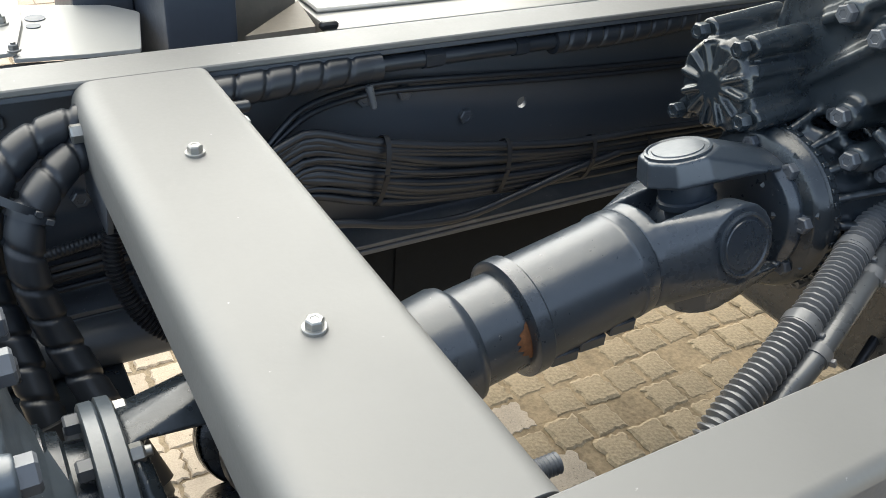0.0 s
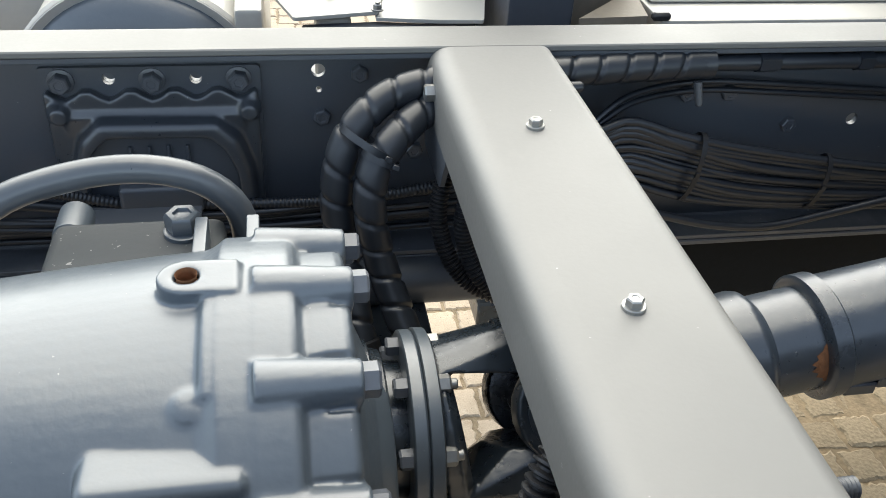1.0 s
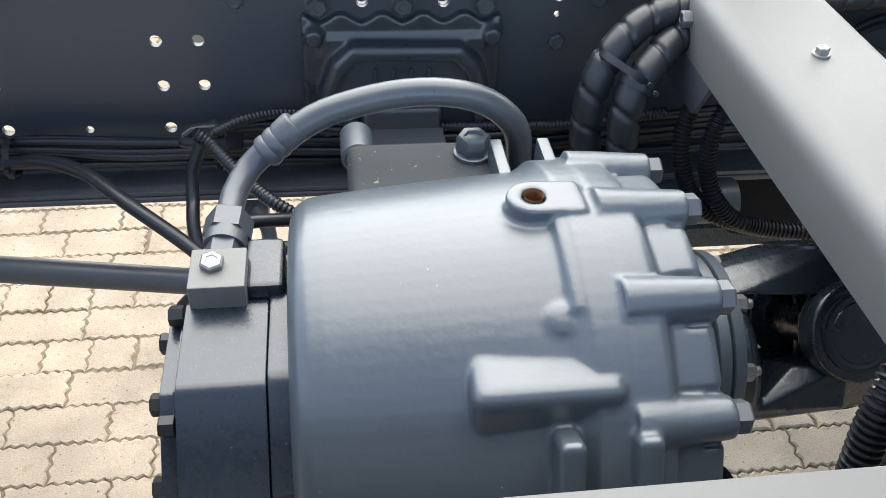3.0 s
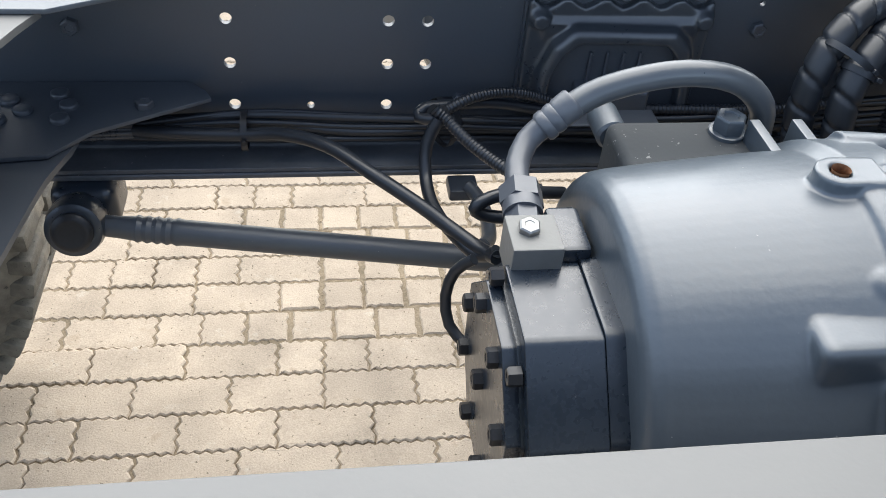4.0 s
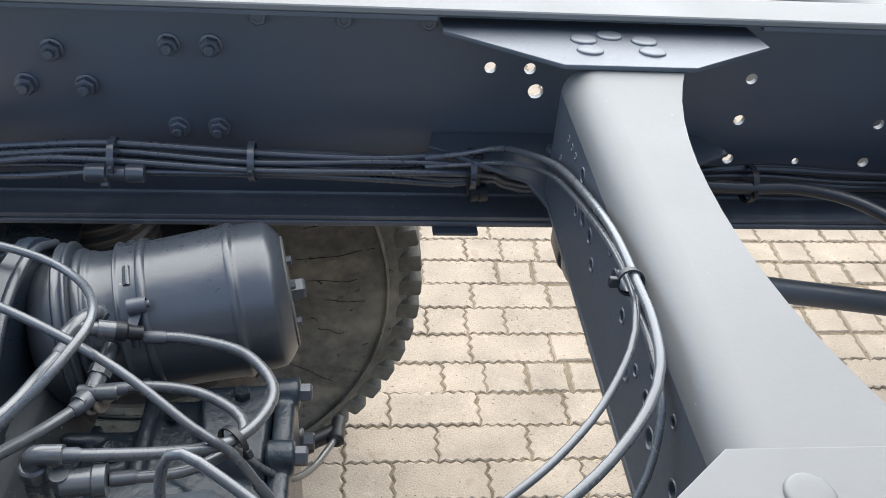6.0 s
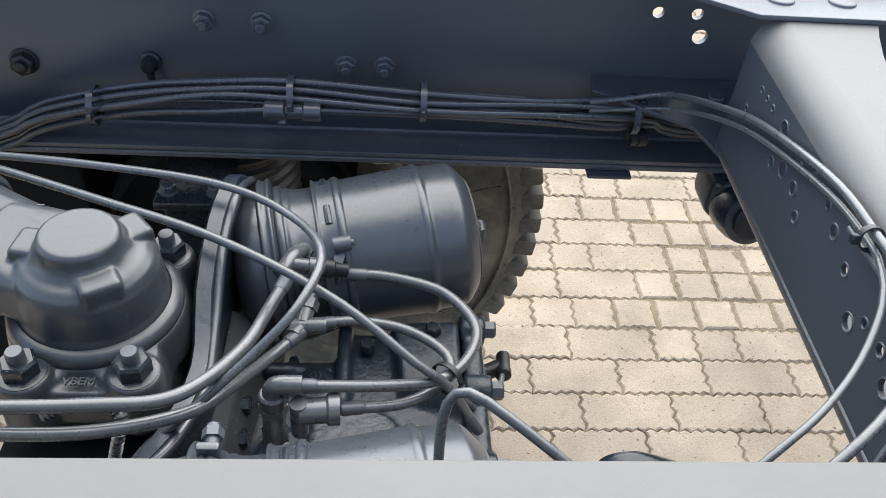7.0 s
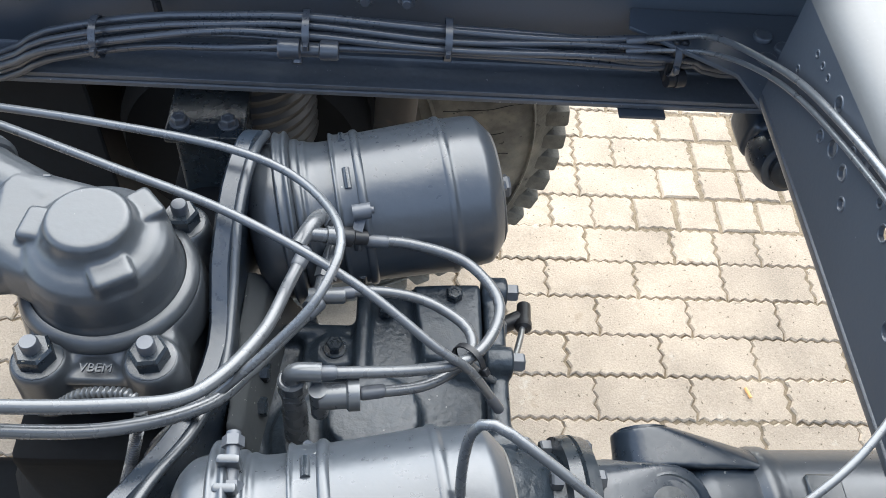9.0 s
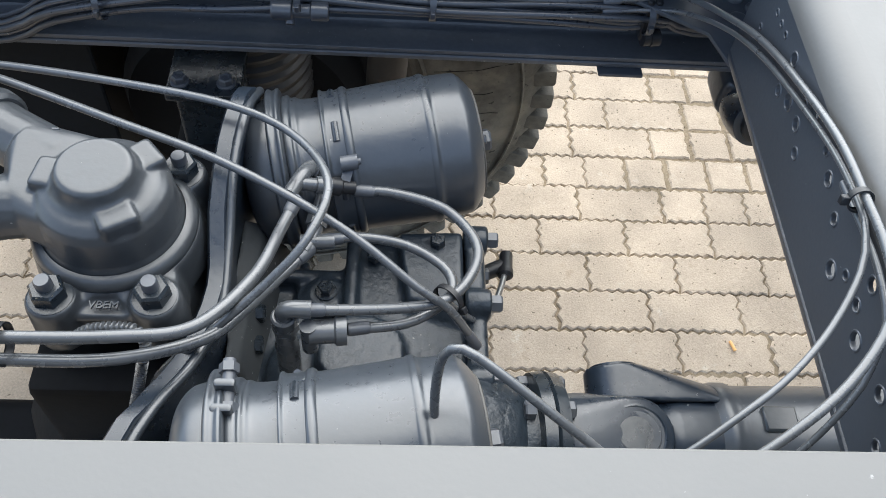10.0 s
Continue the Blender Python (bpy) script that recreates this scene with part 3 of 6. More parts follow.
barrel.append(arc_strip(0.567, 0.592, 0.19, 0.2105, -2, -26, CY, CZ, 12, 0.006))
barrel.append(lathe([(-0.012, 0.030), (0.003, 0.021), (0.010, 0.016), (0.0145, 0.011), (0.016, 0.005)], (0.562, CY + 0.190 * math.sin(radians(-27)), CZ + 0.190 * math.cos(radians(-27))), (0, -0.45, 0.89), 28))
barrel.append(box((0.487, 0.168, 1.02), (0.602, 0.228, 1.084), 0.011, 4))
for x in (0.555, 0.612):
    lug = box((x - 0.010, -0.03, -0.02), (x + 0.010, 0.03, 0.023), 0.005, 2)
    bmesh.ops.transform(lug, matrix=Matrix.Translation((0, CY + 0.204 * math.sin(radians(-58)), CZ + 0.204 * math.cos(radians(-58)))) @ Matrix.Rotation(radians(64), 4, "X"), verts=lug.verts)
    barrel.append(lug)
casting("casing", barrel + housing, M_CAST, tc, 0.0025, 2)
part("rear_cover", box((0.412, 0.40, 0.86), (0.575, 0.530, 1.062), 0.012, 3), M_DULL, tc)
part("breather_cap", lathe([(0, 0.014), (0.003, 0.0175), (0.045, 0.0175), (0.050, 0.012)], (0.424, 0.528, 1.040), (0, 1, 0.0), 28), M_CAST, tc)
part("filler_plug", join(lathe([(0, 0.0195), (0.006, 0.0195), (0.008, 0.0165)], (0.537, 0.500, 1.060), (0, 0, 1), 28), lathe([(0.006, 0.0160), (0.010, 0.0175), (0.022, 0.0175), (0.025, 0.0150), (0.025, 0.0095), (0.0225, 0.0085), (0.0225, 0.002)], (0.537, 0.500, 1.060), (0, 0, 1), 6)), M_CAST, tc, "grey hexagon filler plug with hollow top")
for x in (0.556, 0.603):
    part("fin", box((x - 0.006, 0.43, 1.02), (x + 0.006, 0.488, 1.088), 0.002, 2), M_CAST, tc)
part("lower_body", box((0.37, 0.20, 0.62), (0.62, 0.50, 0.90), 0.03, 3), M_CAST, tc)
# output flange
FY, FZ = 0.345, 0.932
fl = thing("output_flange", (0.735, FY, FZ), "dark grey round drive flange with bolts on the gearbox output", "flange")
part("hub", lathe([(0.684, 0.088), (0.700, 0.086), (0.703, 0.078), (0.712, 0.076), (0.715, 0.066), (0.735, 0.064)], (0, FY, FZ), (1, 0, 0), 48), M_DARKCAST, fl)
part("disc", lathe([(0.730, 0.090), (0.732, 0.093), (0.742, 0.093), (0.744, 0.091)], (0, FY, FZ), (1, 0, 0), 64), M_CAST, fl)
part("companion_disc", lathe([(0.7445, 0.092), (0.7455, 0.0945), (0.756, 0.0935), (0.758, 0.090)], (0, FY, FZ), (1, 0, 0), 64), M_CAST, fl)
for a in range(8, 368, 45):
    y, z = FY + 0.080 * math.sin(radians(a + 20)), FZ + 0.080 * math.cos(radians(a + 20))
    bolt(fl, (0.730, y, z), (-1, 0, 0), 0.0095, 0.012, M_BOLT, 0, 0, "flange_bolt")
    bolt(fl, (0.758, y, z), (1, 0, 0), 0.0095, 0.011, M_STEEL, 0, 0.006, "flange_nut")

# ---- hydraulic pump on its end ----
PY, PZ = 0.285, 0.925
pump = thing("hydraulic_pump", (0.31, PY, 0.80), "grey painted octagonal hydraulic pump with bolted end cover", "pump")


def octagon(r, cy, cz, off=22.5, n=8):
    return [(cy + r * math.sin(radians(off + 360 / n * k)), cz + r * math.cos(radians(off + 360 / n * k))) for k in range(n)]


part("body", plate(fillet(octagon(0.122, PY, PZ), [0.012] * 8, 3), 0.0688, lambda u, v, w: (0.270 + w, u, v), bevel=0.002), M_PUMP, pump)
part("adapter", plate(fillet(octagon(0.124, PY + 0.005, PZ), [0.02] * 8, 4), 0.026, lambda u, v, w: (0.339 + w, u, v), bevel=0.003), M_PUMP, pump)
part("cover_plate", plate(fillet(octagon(0.108, PY + 0.005, PZ - 0.005), [0.006] * 8, 2), 0.014, lambda u, v, w: (0.2545 + w, u, v), bevel=0.002), M_PUMP, pump)
part("seal_ring", plate(fillet(octagon(0.112, PY + 0.003, PZ - 0.002), [0.006] * 8, 2), 0.004, lambda u, v, w: (0.2665 + w, u, v)), M_DARKCAST, pump)
for a in range(0, 360, 45):
    bolt(pump, (0.2545, PY + 0.005 + 0.086 * math.sin(radians(a + 22)), PZ - 0.005 + 0.086 * math.cos(radians(a + 22))), (-1, 0, 0), 0.0095, 0.010, M_BLACK, 0, 0, "cover_bolt")
bolt(pump, (0.2545, PY + 0.01, PZ), (-1, 0, 0), 0.010, 0.010, M_BLACK, 0, 0, "cover_bolt")
for y, z in ((0.325, 1.030), (0.225, 1.01)):
    bolt(pump, (0.268, y, z), (-1, 0, 0), 0.009, 0.012, M_BLACK, 0, 0, "corner_bolt")
part("port_block", box((0.274, 0.324, 1.016), (0.321, 0.374, 1.061), 0.002, 2), M_BLOCK, pump, "pale grey square port block")
bolt(pump, (0.293, 0.352, 1.061), (0, -0.2, 1), 0.0105, 0.008, M_STEEL, 0, 0, "block_bolt")
part("side_port", box((0.318, 0.335, 0.99), (0.352, 0.40, 1.05), 0.006, 2), M_PUMP, pump)

# ---- hydraulic hose with fittings ----
hyd = thing("hydraulic_hose", (0.292, 0.395, 1.045), "thick grey hydraulic hose looping over the transfer case with crimped end", "hose")
part("fitting", join(lathe([(0, 0.018), (0.022, 0.018)], (0.296, 0.372, 1.040), (0.1, 1, 0.12), 6), lathe([(0.022, 0.0195), (0.036, 0.0195)], (0.296, 0.372, 1.040), (0.1, 1, 0.12), 24),
                     lathe([(0.036, 0.022), (0.058, 0.022), (0.062, 0.018)], (0.296, 0.372, 1.040), (0.1, 1, 0.12), 6)), M_BOLT, hyd, "large hexagon hose fittings")
part("pipe_bend", sweep([(0.300, 0.428, 1.046), (0.304, 0.462, 1.051), (0.318, 0.490, 1.062), (0.335, 0.497, 1.076)], 0.0125, 16), M_BOLT, hyd)
part("ferrule", lathe([(0, 0.0145), (0.003, 0.0165), (0.009, 0.0165), (0.011, 0.0152), (0.015, 0.0165), (0.020, 0.0165), (0.022, 0.0152), (0.026, 0.0165), (0.040, 0.0165), (0.043, 0.0145)], (0.333, 0.496, 1.073), (0.75, 0.2, 0.62), 28), M_BOLT, hyd)
part("tube", sweep([(0.357, 0.503, 1.090), (0.394, 0.513, 1.107), (0.455, 0.52, 1.120), (0.509, 0.52, 1.122), (0.552, 0.523, 1.108), (0.582, 0.526, 1.080), (0.592, 0.53, 1.045), (0.592, 0.53, 0.99)], 0.0140, 18), M_TUBE, hyd)

# ---- bulkhead cover on the far web ----
cov = thing("spring_hanger", (0.49, 0.75, 0.93), "dark grey pressed steel hanger bracket bolted to the rail web", "bracket")
scal = [(0.368, 0.94), (0.368, 1.092)]
for k in range(25):
    x = 0.372 + 0.232 * k / 24
    scal.append((x, 1.092 + 0.0065 * math.cos(2 * math.pi * (x - 0.489) / 0.049 + math.pi)))
scal += [(0.608, 1.092), (0.608, 0.94)]
part("back_plate", plate(fillet([(0.365, 0.93), (0.365, 1.122), (0.612, 1.122), (0.612, 0.93)], [0.005] * 4, 2), 0.006, lambda u, v, w: (u, Y_WEB - w - 0.0005, v), [circle2(0.441, 1.108, 0.0072), circle2(0.538, 1.107, 0.0072)]), M_FRAME, cov)
formed = [plate(scal, 0.014, lambda u, v, w: (u, Y_WEB - 0.005 - w, v))]
trap = [(0.380, 0.94), (0.384, 1.004), (0.400, 1.046), (0.424, 1.070), (0.562, 1.068), (0.586, 1.044), (0.599, 1.0), (0.603, 0.94)]
inner = [(0.400, 0.94), (0.404, 1.0), (0.415, 1.028), (0.434, 1.047), (0.548, 1.045), (0.565, 1.027), (0.577, 0.998), (0.581, 0.94)]
trb = bmesh.new()
lo_r, hi_r = [], []
for (a, c), (e, f) in zip(trap, inner):
    lo_r.append([trb.verts.new((a, Y_WEB - 0.018, c)), trb.verts.new((a + (e - a) * 0.25, Y_WEB - 0.040, c + (f - c) * 0.25)), trb.verts.new((a + (e - a) * 0.85, Y_WEB - 0.043, c + (f - c) * 0.85)), trb.verts.new((e, Y_WEB - 0.038, f)), trb.verts.new((e, Y_WEB - 0.018, f))])
for a, c in zip(lo_r, lo_r[1:]):
    for k in range(4):
        trb.faces.new((a[k], a[k + 1], c[k + 1], c[k]))
trb.faces.new(lo_r[0])
trb.faces.new(lo_r[-1][::-1])
bmesh.ops.recalc_face_normals(trb, faces=trb.faces)
bmesh.ops.bevel(trb, geom=[e for e in trb.edges if len(e.link_faces) == 2 and e.calc_face_angle(0) > 0.25], offset=0.005, segments=3, affect="EDGES", profile=0.5)
formed.append(trb)
for a, c in ((0.383, 0), (0.597, 0)):
    formed.append(hull(ring((a, 0.745, 1.074), (0, -1, 0), 0.016) + ring((a, 0.730, 1.070), (0, -1, 0), 0.009)))
formed.append(hull([Vector(p) for p in ((0.378, 0.746, 1.085), (0.600, 0.746, 1.085), (0.590, 0.735, 1.066), (0.388, 0.735, 1.066), (0.39, 0.746, 1.02), (0.59, 0.746, 1.02))]))
casting("formed_plate", formed, M_AXLE, cov, 0.0024, 3)
part("pocket", plate(fillet(inner, [0.0, 0.004, 0.004, 0.006, 0.006, 0.004, 0.004, 0.0], 2), 0.004, lambda u, v, w: (u, Y_WEB - 0.0195 - w, v)), M_FRAME, cov)
for x in (0.455, 0.477, 0.499, 0.521):
    part("rib", box((x - 0.002, 0.731, 0.985), (x + 0.002, 0.7365, 1.030), 0.0008, 1), M_FRAME, cov)
for x in (0.389, 0.489, 0.587):
    bolt(cov, (x, Y_WEB - 0.0065, 1.106), (0, -1, 0), 0.0120, 0.012, M_BOLT, 0.0150, 0, "hanger_bolt")
part("lip", box((0.438, 0.705, 0.950), (0.535, 0.7415, 0.988), 0.006, 3), M_FRAME, cov)

# ---- propeller shaft between gearbox and transfer case ----
A, B = Vector((0.758, 0.345, 0.932)), Vector((1.50, 0.377, 1.055))
D = (B - A).normalized()
ps = thing("propeller_shaft", A, "dark grey painted telescopic propeller shaft with universal joint and rust patch", "shaft")


def along(x):
    return A + D * ((x - A.x) / D.x)


L = lambda x: (x - A.x) / D.x
part("sleeve", lathe([(L(0.90), 0.045), (L(0.99), 0.045), (L(0.995), 0.056), (L(1.035), 0.060), (L(1.068), 0.062), (L(1.075), 0.060), (L(1.082), 0.0525), (L(1.15), 0.0525)], A, D, 48), M_SHAFT, ps)
part("tube", lathe([(L(1.130), 0.056), (L(1.134), 0.0635), (L(1.150), 0.0635), (L(1.154), 0.0585), (L(1.268), 0.0585), (L(1.271), 0.0610), (L(1.285), 0.0605), (L(1.29), 0.057), (L(1.30), 0.052)], A, D, 48), M_SHAFT, ps)
for x in (1.18, 1.215, 1.255):
    part("balance_weight", box(tuple(along(x) + Vector((-0.017, -0.052, -0.045))), tuple(along(x) + Vector((0.017, -0.036, -0.030))), 0.002, 1), M_SHAFT, ps)
rp_bm = bmesh.new()
rrows = []
up0 = Vector((-D.z, 0, D.x)).normalized()
for k in range(13):
    a = radians(52 + 4.2 * k)
    w0 = 0.017 * math.sin(math.pi * k / 12) + 0.002 + 0.003 * math.sin(k * 2.9)
    o = (up0 * math.cos(a) + D.cross(up0) * math.sin(a)) * 0.0530
    rrows.append([rp_bm.verts.new(along(1.134) + o - D * w0 * f) for f in (0, 0.5, 1.0)])
for p, q in zip(rrows, rrows[1:]):
    for k in range(2):
        rp_bm.faces.new((p[k], p[k + 1], q[k + 1], q[k]))
part("rust_patch", rp_bm, M_RUST, ps, "orange rust at the sliding joint")
up = Vector((-D.z, 0, D.x)).normalized()
sd = D.cross(up)


def yoke(parent, base, d, across, gap, r, arm, mat, root=0.046, sides=28, thick=0.016):
    """A forked yoke with two eyes facing across, each with its bearing cap."""
    d, across = d.normalized(), across.normalized()
    bits = [lathe([(-0.012, root * 0.96), (0.004, root), (0.012, root * 0.9)], base, d, 36)]
    for s in (1, -1):
        c = base + d * arm + across * (s * gap)
        ear = ring(c + across * (s * 0.006), across * s, r * (0.94 if sides < 12 else 1), sides) + ring(c - across * (s * thick), across * s, r * (1.06 if sides < 12 else 1), sides)
        foot = [p for p in ring(base, d, root, 28) if (p - base).dot(across) * s > root * (0.6 if sides < 12 else 0.5)]
        foot += [p + d * 0.018 for p in foot]
        bits.append(hull(ear + foot))
        part("bearing_cap", join(lathe([(-0.004, r * 0.80), (0.003, r * 0.80), (0.0036, r * 0.74), (0.002, r * 0.70), (0.002, r * 0.62), (0.0032, r * 0.60), (0.0032, r * 0.1)], c + across * (s * 0.006), across * s, 28)), mat, parent)
    return casting("yoke", bits, mat, parent, 0.0024, 1 if sides < 12 else 5)


jc = along(1.385)
ear_a, ear_b = sd * 0.96 + up * 0.28, up * 0.96 - sd * 0.28
FC = Vector((1.498, 0.377, 1.037))
yoke(ps, along(1.300), D, ear_a, 0.072, 0.045, 0.086, M_SHAFT, 0.062, 28, 0.026)
yoke(ps, FC - Vector((0.018, 0, 0)), Vector((-1, 0, 0)), ear_b, 0.084, 0.046, 0.095, M_SHAFT, 0.078, 8, 0.022)
part("joint_cross", join(lathe([(-0.070, 0.027), (-0.052, 0.030), (-0.049, 0.027), (0.049, 0.027), (0.052, 0.030), (0.070, 0.027)], jc, ear_a, 24), lathe([(-0.078, 0.030), (-0.042, 0.030), (-0.040, 0.033), (-0.034, 0.033), (-0.032, 0.026), (0.032, 0.026), (0.034, 0.033), (0.040, 0.033), (0.042, 0.030), (0.078, 0.030)], jc, ear_b, 24)), M_SHAFT, ps)
part("end_flange", lathe([(-0.022, 0.05), (-0.014, 0.088), (-0.008, 0.094), (0.002, 0.098), (0.005, 0.094), (0.008, 0.098), (0.018, 0.098), (0.020, 0.09)], FC, (1, 0, 0), 56), M_DARKCAST, ps)
for a in range(0, 360, 45):
    o = Vector((0, math.sin(radians(a + 22)), math.cos(radians(a + 22))))
    part("flange_rib", sweep([FC + Vector((-0.028, 0, 0)) + o * 0.045, FC + Vector((-0.014, 0, 0)) + o * 0.070, FC + Vector((-0.006, 0, 0)) + o * 0.092], 0.0055, 8), M_DARKCAST, ps)
for k in range(40):
    a = 9.0 * k
    tb0 = box((-0.0045, -0.003, 0.0965), (0.0045, 0.003, 0.1000), 0.0008, 1)
    bmesh.ops.transform(tb0, matrix=Matrix.Translation(FC + Vector((0.0135, 0, 0))) @ Matrix.Rotation(radians(-a), 4, "X"), verts=tb0.verts)
    part("tooth", tb0, M_DARKCAST, ps)
for a in range(15, 375, 45):
    bolt(ps, FC + Vector((-0.012, 0.079 * math.sin(radians(a)), 0.079 * math.cos(radians(a)))), Vector((-1, 0, 0)), 0.010, 0.012, M_BOLT, 0, 0, "flange_bolt")
yoke(ps, A + D * 0.012, D, Vector((0, 0.6, 0.8)), 0.070, 0.058, 0.098, M_DARKCAST, 0.082, 8, 0.036)
yoke(ps, along(0.955), -D, Vector((0, -0.8, 0.6)), 0.070, 0.048, 0.085, M_DARKCAST, 0.056, 28, 0.022)
part("rear_cross", join(lathe([(-0.06, 0.018), (0.06, 0.018)], along(0.867), Vector((0, 0.6, 0.8)), 20), lathe([(-0.06, 0.026), (0.06, 0.026)], along(0.867), Vector((0, -0.8, 0.6)), 20)), M_DARKCAST, ps)

# ---- main gearbox at the front ----
gb = thing("gearbox", (1.8, 0.38, 0.75), "dark grey ribbed cast gearbox end with bolts and side motor", "gearbox")
front_case = [lathe([(0.005, 0.085), (0.03, 0.09), (0.10, 0.10), (0.12, 0.13), (0.16, 0.13)], FC + Vector((0.012, 0, 0)), (1, 0, 0), 48),
              box((1.64, 0.20, 0.78), (2.30, 0.60, 1.18), 0.05, 3), box((1.60, 0.20, 1.08), (1.76, 0.47, 1.29), 0.02, 3),
              hull([Vector(p) for x in (1.55, 1.70) for p in ((x, 0.455, 1.17), (x, 0.46, 1.33), (x, 0.25, 1.36), (x, 0.24, 1.24), (x, 0.36, 1.15))])]
for a in range(0, 360, 20):
    d = up * math.cos(radians(a)) + sd * math.sin(radians(a))
    front_case.append(sweep([FC + Vector((0.022, 0, 0)) + d * 0.092, FC + Vector((0.112, 0, 0)) + d * 0.134], 0.0055, 8))
for p, q in (((1.545, 0.42, 1.16), (1.545, 0.27, 1.30)), ((1.545, 0.40, 1.25), (1.545, 0.28, 1.33)), ((1.56, 0.36, 1.15), (1.56, 0.25, 1.25)), ((1.55, 0.455, 1.19), (1.55, 0.45, 1.32)),
             ((1.585, 0.30, 1.10), (1.56, 0.24, 1.23)), ((1.54, 0.47, 1.10), (1.56, 0.36, 1.16)), ((1.52, 0.44, 1.13), (1.56, 0.30, 1.13)), ((1.55, 0.30, 1.16), (1.56, 0.22, 1.12))):
    front_case.append(sweep([p, q], 0.008, 8))
CASE_BOLTS = ((1.535, 0.365, 1.269), (1.535, 0.321, 1.257), (1.535, 0.437, 1.30), (1.535, 0.30, 1.33), (1.535, 0.333, 1.165), (1.535, 0.305, 1.125), (1.535, 0.40, 1.125), (1.535, 0.268, 1.19), (1.535, 0.45, 1.10))
for x, y, z in CASE_BOLTS:
    front_case.append(lathe([(0, 0.014), (0.008, 0.017), (0.06, 0.020)], (x, y, z), (1, 0, 0), 20))
    bolt(gb, (x, y, z), (-1, 0, 0), 0.011, 0.011, M_BOLT, 0, 0, "case_bolt")
casting("case", front_case, M_DARKCAST, gb, 0.004, 2)
for a in range(10, 370, 40):
    d = up * math.cos(radians(a)) + sd * math.sin(radians(a))
    bolt(gb, FC + Vector((0.09, 0, 0)) + d * 0.124, -D, 0.010, 0.022, M_BOLT, 0, 0, "case_bolt")
MC = Vector((1.46, 0.455, 1.165))
drum = [lathe([(0, 0.046), (0.004, 0.052), (0.11, 0.056), (0.118, 0.068), (0.15, 0.070)], MC, (1, 0.02, 0.05), 36), lathe([(-0.006, 0.016), (0.0, 0.022), (0.01, 0.022)], MC, (1, 0.02, 0.05), 24)]
for a in range(0, 360, 30):
    rb0 = box((-0.006, -0.0034, 0.012), (0.05, 0.0034, 0.0490), 0.0012, 1)
    bmesh.ops.transform(rb0, matrix=Matrix.Translation(MC) @ Matrix.Rotation(radians(a), 4, "X"), verts=rb0.verts)
    drum.append(rb0)
for a in range(0, 360, 45):
    rb0 = box((0.006, -0.009, 0.03), (0.115, 0.009, 0.0575), 0.004, 2)
    bmesh.ops.transform(rb0, matrix=Matrix.Translation(MC) @ Matrix.Rotation(radians(a + 10), 4, "X"), verts=rb0.verts)
    drum.append(rb0)
for a in (30, 140, 250, 330):
    drum.append(lathe([(0.006, 0.013), (0.12, 0.016)], MC + Vector((0.0, 0.062 * math.sin(radians(a)), 0.062 * math.cos(radians(a)))), (1, 0.02, 0.05), 20))
casting("side_motor", drum, M_DARKCAST, gb, 0.0025, 1)
for a in (30, 140, 250, 330):
    bolt(gb, MC + Vector((0.0, 0.062 * math.sin(radians(a)), 0.062 * math.cos(radians(a)))), (-1, 0, 0), 0.010, 0.014, M_DARKCAST, 0, 0, "motor_bolt")

# ---- rear axle with differential ----
ax = thing("rear_axle", (-0.93, 0.35, 0.53), "dark grey cast drive axle with differential housing", "axle")
# Housing wears the shade-black colour, like the brake drum.
part("housing", lathe([(-0.45, 0.07), (-0.25, 0.075), (-0.16, 0.12), (-0.05, 0.17), (0.05, 0.17), (0.16, 0.12), (0.25, 0.075), (0.62, 0.075)], (-0.93, 0.33, 0.62), (0, 1, 0), 40), M_SHADE, ax)
# Black block added where deep shade fills the space below the joint.
part("bridge", box((-1.025, 0.215, 0.42), (-0.852, 0.38, 0.862), 0.012, 2), M_SHADE, ax)
part("axle_top", box((-1.00, 0.30, 0.60), (-0.85, 0.44, 0.86), 0.03, 3), M_SOOT, ax)
casting("final_drive", [box((-0.83, 0.14, 0.60), (-0.70, 0.40, 0.812), 0.02, 3), box((-0.775, 0.20, 0.70), (-0.762, 0.40, 0.830), 0.005, 2), lathe([(0, 0.026), (0.034, 0.023), (0.038, 0.018)], (-0.742, 0.352, 0.800), (0, 0, 1), 24),
                        lathe([(0, 0.060), (0.022, 0.054), (0.032, 0.040)], (-0.745, 0.262, 0.80), (0, 0, 1), 32), box((-0.80, 0.37, 0.70), (-0.70, 0.385, 0.836), 0.005, 2), box((-0.72, 0.19, 0.62), (-0.585, 0.425, 0.838), 0.008, 2),
                        hull([Vector(p) for p in ((-0.668, 0.425, 0.83), (-0.588, 0.43, 0.83), (-0.588, 0.30, 0.83), (-0.655, 0.32, 0.83), (-0.662, 0.418, 0.862), (-0.592, 0.422, 0.862), (-0.592, 0.325, 0.858), (-0.652, 0.338, 0.858))]),
                        box((-0.722, 0.20, 0.62), (-0.706, 0.43, 0.848), 0.005, 2), lathe([(0, 0.05), (0.03, 0.045)], (-0.70, 0.27, 0.825), (0, 0.1, 1), 24),
                        sweep([(-0.71, 0.30, 0.842), (-0.66, 0.24, 0.842), (-0.60, 0.22, 0.84)], 0.008, 8)], M_SOOT, ax, 0.0035, 2)
casting("cover_rim", [box((-0.588, 0.215, 0.63), (-0.566, 0.43, 0.856), 0.006, 2)] + [lathe([(-0.59, 0.016), (-0.562, 0.016)], (0, y, z), (1, 0, 0), 18) for y, z in ((0.42, 0.85), (0.33, 0.857), (0.245, 0.845), (0.43, 0.76))], M_SOOT, ax, 0.003, 2)
